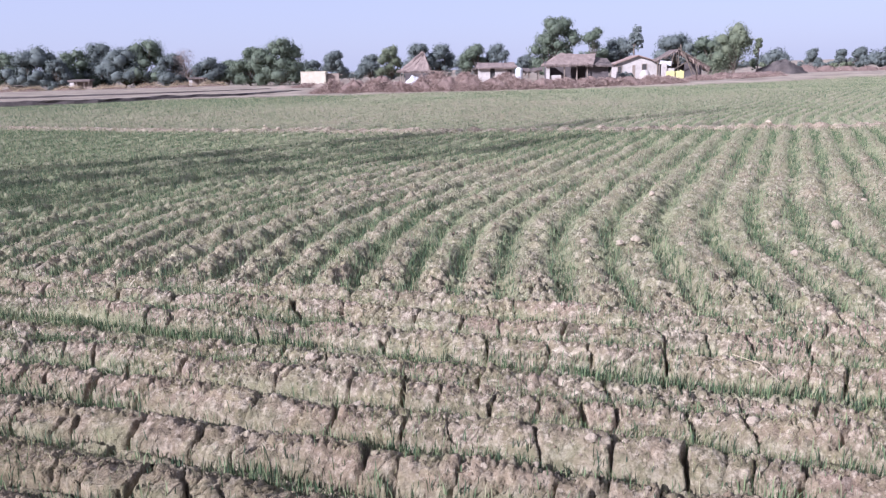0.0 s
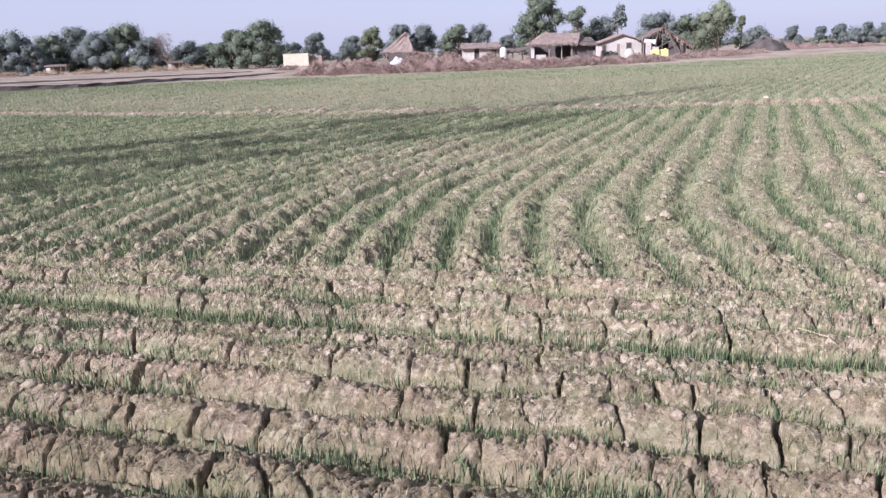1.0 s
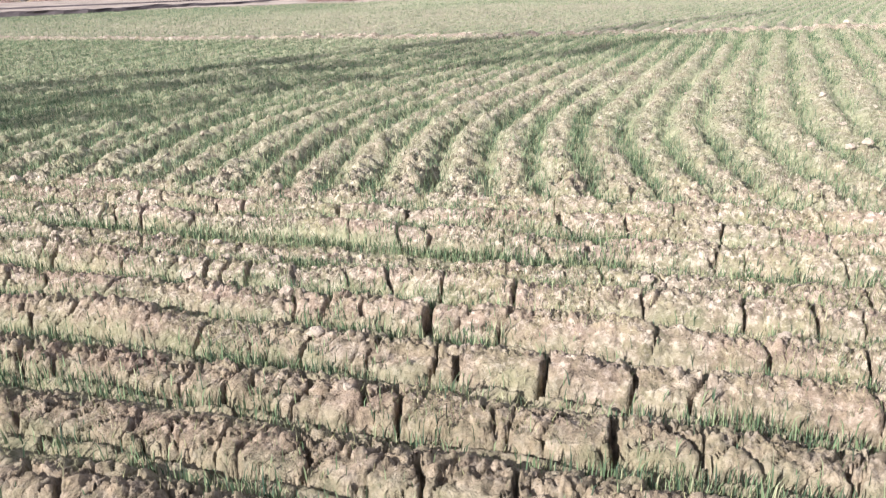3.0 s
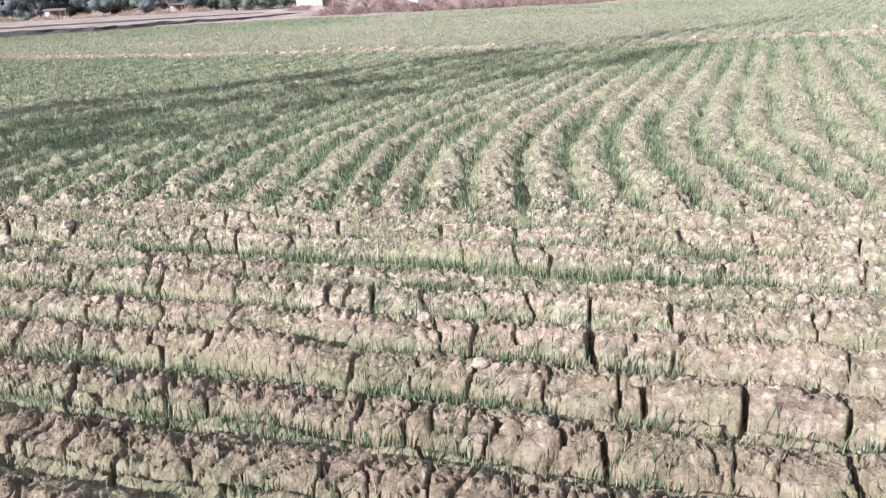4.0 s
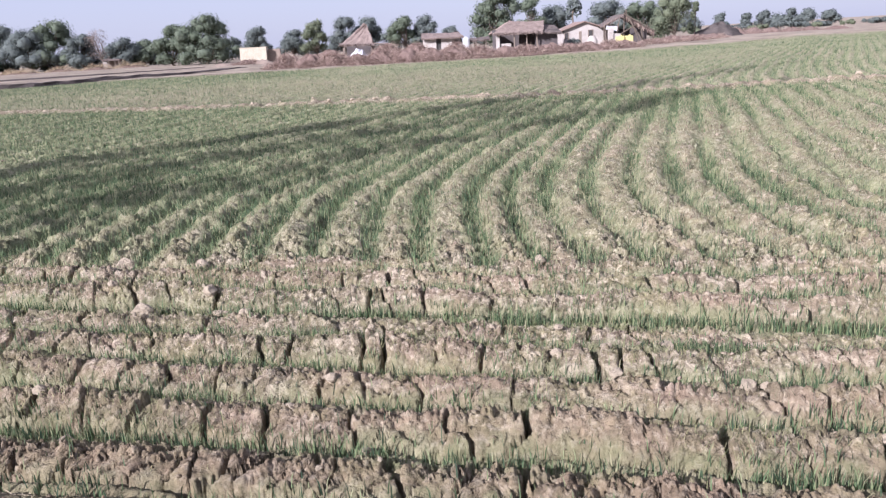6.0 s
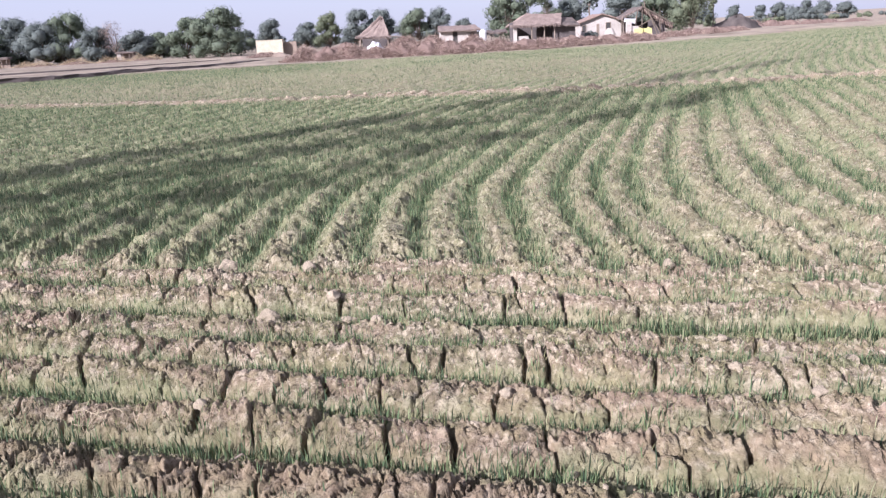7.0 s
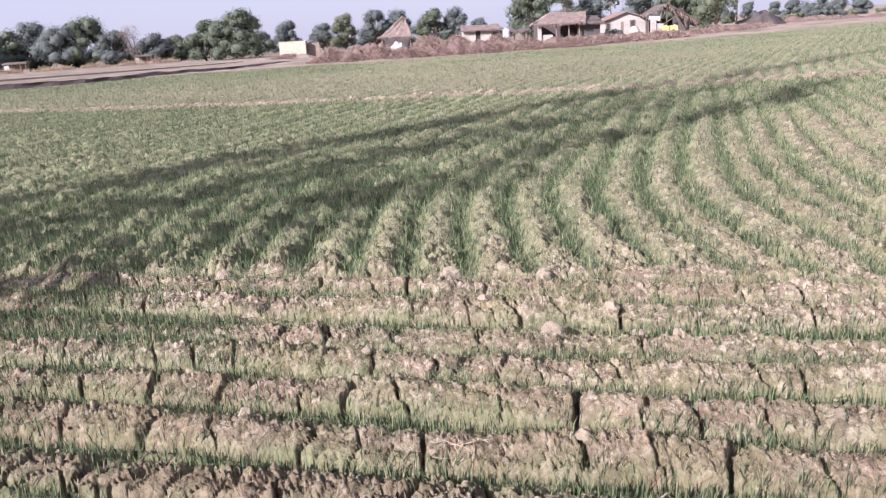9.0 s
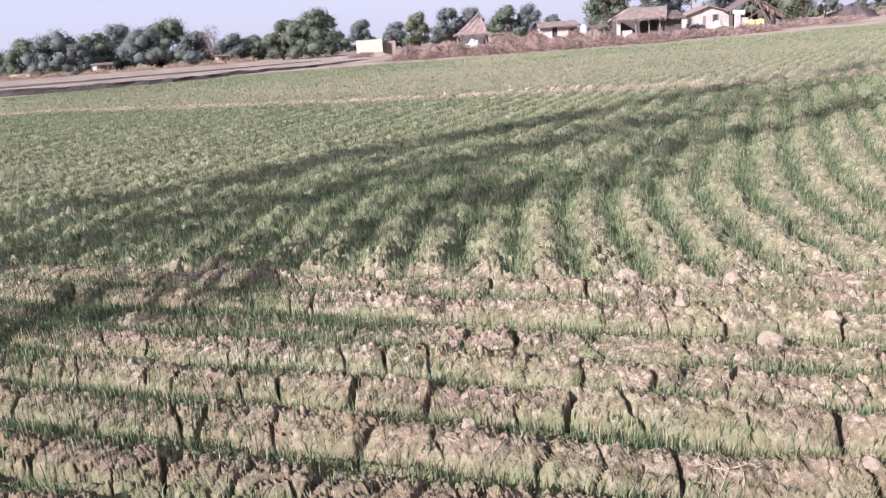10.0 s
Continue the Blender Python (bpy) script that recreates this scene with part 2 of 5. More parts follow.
def row_origin(x, y):
    """The x at which a bending field row that passes (x, y) leaves the headland."""
    x0 = x - bend(y - ROW_FROM + SHEAR * x)
    for _ in range(12):
        x0 = x - bend(y - ROW_FROM + SHEAR * x0)
    return x0


def head_phase(x, y):
    v = y + HEAD_SHEAR * x
    v = v + 0.022 * vnoise(x * 0.7, v * 1.1, 5) + 0.012 * vnoise(x * 3.1, v * 2.5, 6)
    k = (v - HEAD_AT) / HEAD_PITCH
    return np.floor(k), k - np.floor(k)


def row_phase(x, y):
    x0 = row_origin(x, y)
    x0 = x0 + 0.03 * vnoise(x0 * 0.9, y * 0.35, 7) + 0.018 * vnoise(x * 2.3, y * 1.7, 8)
    k = np.interp(x0, ROW_X, np.arange(len(ROW_X)))
    k = np.where(x0 < ROW_X[0], (x0 - ROW_X[0]) / ROW_PITCH, k)
    k = np.where(x0 > ROW_X[-1], len(ROW_X) - 1 + (x0 - ROW_X[-1]) / ROW_PITCH, k)
    return np.floor(k), k - np.floor(k)


def bund_side(x, y):
    """Metres beyond the low bund that parts the two fields."""
    return y - 19.55 + 0.2 * x - 0.0105 * np.clip(x, -20, 10) ** 2


def far_phase(x, y):
    """Phase of the rows in the farther field, which bend as they leave the bund."""
    b = bund_side(x, y)
    k = (b - 3.0) / 2
    return (x - 0.25 * b - 0.27 * (k + np.sqrt(k * k + 0.6))) / 0.42 + 0.16 * vnoise(x * 0.5, y * 0.4, 9)


CRACKS = {}          # per ridge: where a crack crosses it, and its slant
CRACKS[-1] = [(-4.04, -0.1), (-3.93, 0.3), (-3.59, 0.1), (-3.14, 0.4), (-2.57, -0.1), (-2.32, 0.0), (-1.93, 0.2), (-1.65, 0.2)]
CRACKS[0] = [(-2.85, 0.0), (-2.63, 0.0), (-2.4, 0.0), (-2.19, 0.2), (-2.04, 0.1), (-1.33, 0.4), (-1.12, -0.3)]
CRACKS[1] = [(-8.77, 0.4), (-8.3, 0.0), (-7.95, -0.2), (-7.83, 0.1), (-7.49, 0.2), (-7.07, 0.5), (-6.48, -0.1), (-6.02, 0.1), (-5.5, 0.1), (-5.29, -0.1), (-5.02, 0.4), (-4.75, -0.1), (-4.53, 0.0), (-4.16, 0.2), (-3.78, 0.1), (-3.59, 0.3), (-2.93, 0.2), (-2.63, 0.2), (-2.44, 0.6), (-2.15, -0.1), (-1.9, 0.2), (-1.8, 0.9), (-1.55, 0.3), (-1.2, 0.3), (-1.0, 0.1), (-0.51, 0.0), (-0.12, 0.2)]
CRACKS[2] = [(-7.59, 0.1), (-7.27, -0.2), (-6.92, 0.3), (-6.5, 0.3), (-6.35, -0.1), (-6.11, -0.1), (-5.44, 0.2), (-5.21, 0.1), (-5.04, 0.0), (-4.81, 0.0), (-4.3, -0.1), (-3.93, 0.2), (-3.54, 0.1), (-2.58, 0.1), (-2.43, 0.0), (-2.21, 0.0), (-1.96, 0.1), (-1.84, 0.3), (-1.65, 0.1), (-1.06, 0.4), (-0.7, 0.2), (-0.36, 0.2), (0.19, 0.1), (0.53, 0.1), (0.78, 0.1), (0.98, -0.2)]
CRACKS[3] = [(-7.15, 0.1), (-6.93, 0.1), (-6.29, -0.1), (-6.01, 0.0), (-5.89, 0.2), (-5.69, 0.2), (-5.24, 0.2), (-4.68, 0.0), (-4.5, 0.4), (-4.17, 0.0), (-4.07, -0.2), (-3.61, 0.0), (-3.13, 0.2), (-3.03, 0.1), (-2.9, 0.0), (-2.19, -0.1), (-1.91, 0.0), (-1.61, 0.1), (-1.02, 0.1), (-0.66, -0.1), (-0.43, 0.0), (0.03, 0.1), (0.22, 0.1), (0.44, 0.0), (0.57, 0.2), (0.89, 0.1)]
CRACKS[4] = [(-2.86, -0.1), (-0.03, 0.1), (0.59, 0.0), (1.46, 0.1)]
CRACKS[5] = [(-7.63, 0.0), (-5.56, 0.0), (-5.04, 0.0), (-4.2, 0.0), (-4.08, -0.1), (-3.86, 0.1), (-3.56, 0.0), (-2.04, 0.1), (-1.44, -0.1), (-1.2, 0.1), (-0.02, -0.2), (0.29, -0.1), (0.57, 0.0), (0.93, 0.1)]
CRACKS[6] = [(-6.12, 0.1), (-5.69, 0.3), (-4.78, -0.1), (-4.52, 0.1), (-4.29, -0.1), (-4.09, -0.2), (-3.88, -0.1), (-3.48, -0.2), (-3.24, 0.1), (-2.6, -0.1), (-2.21, 0.3), (-1.25, 0.0), (-0.94, 0.1), (-0.45, 0.1), (-0.17, -0.1), (0.07, -0.3), (0.49, 0.5), (0.95, 0.1)]
CRACKS[7] = [(-6.42, -0.2), (-6.18, 0.2), (1.44, 0.0)]


def cracks(x, y, k, p):
    """Depth of the drying cracks that cut the headland ridges into blocks."""
    out = np.zeros_like(x)
    wx = x + 0.013 * vnoise(x * 18, y * 20, 11) + 0.055 * vnoise(x * 6, y * 9, 12)
    for ridge in range(-4, 9):
        sel = np.nonzero(k == ridge)
        if not len(sel[0]):
            continue
        rng = np.random.RandomState(100 + ridge)
        at = np.cumsum(rng.choice([0.13, 0.20, 0.28, 0.38, 0.55], 110, p=[0.10, 0.24, 0.28, 0.24, 0.14]) * rng.uniform(0.8, 1.2, 110)) - 13.0
        slant = rng.normal(0.12, 0.45, 110)
        known = np.array(CRACKS.get(ridge, [(99.0, 0.0)]))
        far = np.abs(at[:, None] - known[None, :, 0]).min(axis=1) > 0.16
        wide = np.concatenate([np.where(known[:, 0] < 90, 1.0, 0.0), np.where((at[far] > known[:, 0].min()) & (at[far] < known[:, 0].max()), 0.45, 0.8)])
        at, slant = np.concatenate([known[:, 0], at[far]]), np.concatenate([known[:, 1], slant[far]])
        order = np.argsort(at)
        at, slant, wide = at[order], slant[order], wide[order]
        half = rng.uniform(0.0052, 0.0090, len(at)) * wide + 1e-4
        deep = rng.uniform(0.07, 0.13, len(at)) * (half / 0.0065)
        last = len(at) - 1
        xs, ps = wx[sel], p[sel]
        near = np.searchsorted(at, xs)
        best = np.zeros_like(xs)
        for j in (near - 1, near, near + 1):
            j = np.clip(j, 0, last)
            d = np.abs(xs - slant[j] * (ps - 0.5) * HEAD_PITCH - at[j]) / (half[j] * (0.8 + 0.45 * np.sin(np.pi * ps)))
            best = np.maximum(best, deep[j] * np.clip((1.2 - d) * 2.2, 0, 1))
        lift, tilt = rng.uniform(-0.014, 0.014, last + 1), rng.uniform(-0.10, 0.10, last + 1)
        block = np.clip(near, 1, last)
        middle = (at[block] + at[block - 1]) / 2
        raised = lift[block] + tilt[block] * np.clip(xs - middle, -0.2, 0.2)
        out[sel] = best * smooth(0.0, 0.1, ps) * smooth(1.0, 0.85, ps) - raised * np.sin(np.pi * ps)
    # long cracks at the feet of the ridges
    foot = 0.175 + 0.045 * vnoise(x * 2.5, k * 7.3, 13) + 0.02 * vnoise(x * 14, k * 5.1, 15)
    gap = np.clip(1.25 - np.abs(p - foot) / (0.048 + 0.03 * vnoise(x * 3.1, k * 2.3, 16)), 0, 1) * smooth(-0.85, -0.35, vnoise(x * 1.3, k * 3.7, 14))
    return np.maximum(out, out * 0.3 + 0.115 * gap)


BANK_A, BANK_B = (-33.5, 46.5), (-15.5, 66.0)      # low earth scarp at the far end of the field


def bank_side(x, y):
    dx, dy = BANK_B[0] - BANK_A[0], BANK_B[1] - BANK_A[1]
    n = math.hypot(dx, dy)
    return ((y - BANK_A[1]) * dx - (x - BANK_A[0]) * dy) / n


def shade_belt(x, y):
    """The belt of tree shade: thicker wheat and green ground tint imitate its dim green."""
    n = -0.643 * x + 0.766 * y
    return np.exp(-((n - 12.4) / 2.6) ** 2) * smooth(9.5, 10.6, n)


PITS = [(0.56, 3.02, 0.05), (-0.32, 2.77, 0.05)]       # small burrow-like holes between the blocks


def terrain(x, y):
    """Height, growth of the wheat and bare far ground, over arrays of plan places."""
    v = y + SHEAR * x
    bund = bund_side(x, y)
    away = bank_side(x, y)
    inside = smooth(-14 - 0.8 * v, -9 - 0.75 * v, x) * smooth(6 + 0.8 * v, 3.5 + 0.72 * v, x) * smooth(0.45, 1.6, v)
    head = smooth(HEAD_END + 0.12, HEAD_END - 0.12, v + 0.12 * vnoise(x * 1.7, v, 21))
    k, p = head_phase(x, y)
    lump = vnoise(x * 4.2, v * 5.0, 31)
    fine = vnoise(x * 14, y * 14, 32)
    grit = vnoise(x * 34, y * 34, 33)
    q = p ** 1.22
    ridge = 0.128 * (0.88 + 0.24 * vnoise(x * 1.5, k * 5.1, 34)) * np.sin(np.pi * q) ** 0.92
    shelf = 0.082 * np.clip(np.sin(np.pi * p), 0, 1) ** 0.55          # the ridges next to the path are low and flat
    ridge = np.where(k <= 0, 0.25 * ridge + 0.75 * shelf, ridge)
    z_head = ridge + 0.008 * lump + 0.005 * fine + 0.004 * grit + 0.004 * np.abs(vnoise(x * 21, y * 21, 44))
    z_head = z_head - 0.055 * np.sin(np.pi * p) * (k == 4)
    close = v < 19
    tall, rim = np.zeros_like(x), np.ones_like(x)
    small, edge = np.zeros_like(x), np.ones_like(x)
    if close.any():
        bx, by = x[close] + 0.02 * lump[close], y[close] + 0.02 * fine[close]
        tall[close], rim[close] = blocks(bx, by, 0.085, 81)
        small[close], edge[close] = blocks(bx, by, 0.042, 85)
    tiny, brim = np.zeros_like(x), np.ones_like(x)
    fore = v < HEAD_END + 0.5
    if fore.any():
        tiny[fore], brim[fore] = blocks(x[fore] + 0.008 * fine[fore], y[fore] + 0.008 * grit[fore], 0.024, 88)
    dome, knob = np.sqrt(edge), np.sqrt(brim)
    plate, split, chip, nick = np.zeros_like(x), np.ones_like(x), np.zeros_like(x), np.ones_like(x)
    if close.any():
        plate[close], split[close] = flakes(bx, by, 0.052, 91)
    if fore.any():
        chip[fore], nick[fore] = flakes(x[fore] + 0.01 * fine[fore], y[fore] + 0.01 * grit[fore], 0.027, 97)
    crest = smooth(0.40, 0.54, p) * smooth(0.96, 0.80, p)
    worn = smooth(-0.35, 0.35, vnoise(x * 1.9, v * 2.6, 46))
    rough = (0.35 + 0.65 * worn) * (0.22 + 0.78 * smooth(0.36, 0.6, p))
    z_head = z_head + rough * (0.022 * (tall - 0.5) * rim - 0.010 * (1 - rim) + 0.011 * (small - 0.5) * edge - 0.005 * (1 - edge) - 0.003 * (1 - brim))
    z_head = z_head + crest * (0.25 + 0.75 * smooth(-0.4, 0.3, vnoise(x * 2.7, k * 2.1, 48))) * (0.022 * (dome - 0.6) + 0.016 * (small - 0.4) * edge + 0.007 * (knob - 0.6))
    face = smooth(0.04, 0.2, p) * smooth(1.0, 0.85, p) * (0.3 + 0.7 * smooth(-0.5, 0.3, vnoise(x * 2.3, v * 3.1, 93)))
    z_head = z_head + face * (0.018 * plate - 0.005 * (1 - split) + 0.009 * chip - 0.006 * (1 - nick))
    seam = np.ones_like(x)
    if fore.any():
        seam[fore] = flakes(x[fore] + 0.035 * vnoise(x[fore] * 9, y[fore] * 9, 101), y[fore] + 0.025 * lump[fore], 0.17, 102)[1]
    z_head = z_head - 0.032 * smooth(0.30, 0.12, seam) * smooth(0.08, 0.2, p) * smooth(0.95, 0.7, p) * np.where(k <= 0, 1.5, 0.7 * smooth(0.0, 0.4, vnoise(x * 2.9, v * 4.1, 103)))
    streak = vnoise(x * 22 + p * 5.5, k * 3.1 + p * 1.3, 47)
    comb = vnoise(x * 44 + p * 10, k * 3.1 + p * 2.6, 49)
    z_head = z_head - (0.0025 * smooth(0.1, 0.7, streak) + 0.0015 * smooth(0.0, 0.6, comb)) * smooth(0.05, 0.25, p) * smooth(0.8, 0.5, p)
    pits = vnoise(x * 30 - y * 21, x * 9 + y * 25, 57) + 0.5 * vnoise(x * 55 - y * 40, y * 50, 58)
    z_head = z_head - 0.009 * smooth(0.25, 0.75, pits) * smooth(0.1, 0.3, p) * (0.5 + 0.5 * smooth(-0.3, 0.3, vnoise(x * 2, v * 2.7, 59)))
    z_head = z_head - cracks(x, y, k, p)
    for px, py, pr0 in PITS:
        z_head = z_head - 0.11 * np.exp(-(((x - px) / pr0) ** 4 + ((y - py) / (0.7 * pr0)) ** 4))
    kr, pr = row_phase(x, y)
    row = 0.105 * (0.8 + 0.35 * vnoise(kr * 3.3, y * 0.8, 36)) * np.sin(np.pi * pr) ** 0.9
    crumb = np.abs(vnoise(x * 8.5, y * 8.5, 37)) * np.abs(vnoise(x * 13, y * 13, 38))
    calm = 1.0 - 0.30 * smooth(6, 13, v)
    z_row = row + 0.018 * lump + 0.012 * fine + 0.008 * grit + 0.03 * crumb + calm * (0.044 * (tall - 0.5) - 0.018 * (1 - rim) + 0.026 * (small - 0.5) - 0.010 * (1 - edge) + 0.030 * plate - 0.012 * (1 - split))
    far_row = 0.034 * np.sin(2 * np.pi * far_phase(x, y)) * smooth(52, 34, y) + 0.03 * vnoise(x * 3, y * 1.2, 39)
    beyond = smooth(-0.2, 0.35, bund)
    z_field = z_row * (1 - beyond) + far_row * beyond
    wall = np.exp(-(bund / 0.42) ** 2)
    z_field = z_field + wall * (0.075 + 0.02 * vnoise(x * 2.2, y * 2.2, 41) + 0.05 * np.abs(vnoise(x * 7, y * 7, 45)))
    z = (head * (z_head - 0.086) + (1 - head) * (z_field - 0.065)) * inside
    outer = smooth(55.0, 57.0, y - 0.06 * x - 0.45 * np.clip(x - 12, 0, 40))
    z = z * (1 - outer) + 0.04 * vnoise(x * 0.9, y * 0.9, 42) * outer
    village = smooth(60, 70, y) * smooth(-24, -16, x) * smooth(40, 30, x) * smooth(130, 100, y)
    step = 0.06 * smooth(0.0, 2.0, away) * smooth(-15.0, -17.5, x)
    z = z * (1 - smooth(-0.5, 0.3, away) * (x < -14)) + 0.18 * village + step
    patch = 0.5 + 0.5 * vnoise(x * 0.8, y * 0.8, 51) * 0.6 + 0.4 * vnoise(x * 0.25, y * 0.25, 52)
    trough_h = smooth(0.42, 0.15, np.minimum(p, 1 - p) + 0.12 * fine)
    trough_r = smooth(0.46, 0.12, np.minimum(pr, 1 - pr) + 0.10 * fine)
    g_head = 0.07 + 0.10 * vnoise(x * 3, v * 3, 54) + 0.62 * trough_h * np.clip(patch + 0.2, 0, 1)
    g_row = 0.20 + 0.18 * smooth(5.2, 7.5, v) + 0.30 * smooth(-1, -8, x) - 0.16 * smooth(0.0, 0.6, vnoise(x * 1.1, y * 1.1, 55)) * smooth(7, 10, v) + 0.42 * trough_r * np.clip(patch + 0.3, 0, 1) + 0.16 * smooth(8, 18, y)
    g_far = 0.70 + 0.15 * vnoise(x * 0.6, y * 0.3, 53) - 0.30 * np.sin(2 * np.pi * far_phase(x, y)) * smooth(55, 36, y)
    # greener ground colour along the cast shade of the trees
    g_row = g_row + 0.22 * shade_belt(x, y)
    growth = head * g_head + (1 - head) * (g_row * (1 - beyond) + g_far * beyond)
    growth = growth * (1 - 0.9 * np.exp(-((bund - 0.05) / 0.65) ** 4)) * (1 - outer)
    left = smooth(-0.1, 0.5, away) * (x < -14)
    bare = np.maximum(outer, left)
    growth = np.clip(growth * (1 - bare), 0, 0.88)
    return z, growth, bare


def ground_at(x, y):
    return float(terrain(np.array([float(x)]), np.array([float(y)]))[0][0])


def mesh_from_arrays(name, verts, loops, starts, mats):
    me = bpy.data.meshes.new(name)
    me.vertices.add(len(verts))
    me.vertices.foreach_set("co", np.ascontiguousarray(verts, dtype=np.float32).ravel())
    me.loops.add(len(loops))
    me.loops.foreach_set("vertex_index", np.ascontiguousarray(loops, dtype=np.int32))
    me.polygons.add(len(starts))
    me.polygons.foreach_set("loop_start", np.ascontiguousarray(starts, dtype=np.int32))
    me.update(calc_edges=True)
    for m in mats:
        me.materials.append(m)
    return me


def build_ground():
    """One sheet: a fine mesh up to the row ends, a coarser one beyond, sharing the line between."""
    near = [1.7 - d for d in (320, 120, 60, 30, 15, 7, 3, 1.8)]
    near += list(np.arange(0.3, 1.70, 0.06)) + list(np.arange(1.74, 5.72, 0.0125))
    seam = near[-1]
    rows, v = [], seam
    while v < 70:
        rows.append(v)
        v += 0.0030 * v + 0.015 if v < 24 else (0.0052 * v if v < 45 else 0.0085 * v)
    while v < 2600:
        rows.append(v)
        v *= 1.10
    edge = np.array([2, 5, 10, 20, 40, 80, 160, 320, 640, 1280], dtype=float)
    coarse = 601
    blocks_of = []
    for vv, count in ((np.array(near), int(2.8 * (coarse - 1)) + 1), (np.array(rows), coarse)):
        d = np.clip(vv - 0.3, 1.4, 75)
        left, right = -7.2 - 0.70 * d, 0.6 + 0.66 * d
        core = left[:, None] + (right - left)[:, None] * np.linspace(0, 1, count)[None, :]
        xs = np.concatenate([left[:, None] - edge[::-1][None, :], core, right[:, None] + edge[None, :]], axis=1)
        ys = vv[:, None] - SHEAR * xs
        blocks_of.append([xs, ys, *terrain(xs, ys)])
    fine, wide = blocks_of
    for a in (2, 3, 4):
        fine[a][-1] = np.interp(fine[0][-1], wide[0][0], wide[a][0])
    verts, faces, attrs, base = [], [], [[], []], 0
    for xs, ys, z, growth, bare in blocks_of:
        nr, nc = xs.shape
        idx = base + np.arange(nr * nc).reshape(nr, nc)
        faces.append(np.stack([idx[:-1, :-1], idx[:-1, 1:], idx[1:, 1:], idx[1:, :-1]], axis=-1).reshape(-1, 4))
        verts.append(np.stack([xs, ys, z], axis=-1).reshape(-1, 3))
        attrs[0].append(growth.ravel())
        attrs[1].append(bare.ravel())
        base += nr * nc
    quads = np.concatenate(faces)
    me = mesh_from_arrays("ground", np.concatenate(verts), quads.ravel(), np.arange(len(quads)) * 4, [soil])
    for key, values in zip(("growth", "bare"), attrs):
        a = me.attributes.new(key, "FLOAT", "POINT")
        a.data.foreach_set("value", np.ascontiguousarray(np.concatenate(values), dtype=np.float32))
    me.polygons.foreach_set("use_smooth", [True] * len(quads))
    return tagged(new("ground", me), "dry cracked clay field with low ridges and furrows", "ground", kind="structure")


build_ground()

# ---- wheat ----


def blades(name, x, y, z, h, w, lean, mat, label, folded=True):
    """Many thin upright blades; a folded one bends over in its upper half."""
    n = len(x)
    rng = np.random.RandomState(n % 9973)
    a, b = rng.uniform(0, 2 * np.pi, n), rng.uniform(0, 2 * np.pi, n)
    cx, cy = np.cos(a) * w / 2, np.sin(a) * w / 2
    lx, ly = np.cos(b) * lean * h, np.sin(b) * lean * h
    if folded:
        pts = np.stack([np.stack([x - cx, y - cy, z - 0.01], -1), np.stack([x + cx, y + cy, z - 0.01], -1),
                        np.stack([x + cx * 0.8 + lx * 0.35, y + cy * 0.8 + ly * 0.35, z + h * 0.6], -1),
                        np.stack([x - cx * 0.8 + lx * 0.35, y - cy * 0.8 + ly * 0.35, z + h * 0.6], -1),
                        np.stack([x + lx, y + ly, z + h], -1)], axis=1)
        base = np.arange(n)[:, None] * 5
        loops = np.concatenate([base + [0, 1, 2, 3], base + [3, 2, 4]], axis=1).ravel()
        starts = (np.arange(n)[:, None] * 7 + [0, 4]).ravel()
    else:
        pts = np.stack([np.stack([x - cx, y - cy, z - 0.01], -1), np.stack([x + cx, y + cy, z - 0.01], -1), np.stack([x + lx, y + ly, z + h], -1)], axis=1)
        loops, starts = np.arange(n * 3), np.arange(n) * 3
    me = mesh_from_arrays(name, pts.reshape(-1, 3), loops, starts, [mat])
    return tagged(new(name, me), label, "wheat", kind="stuff")


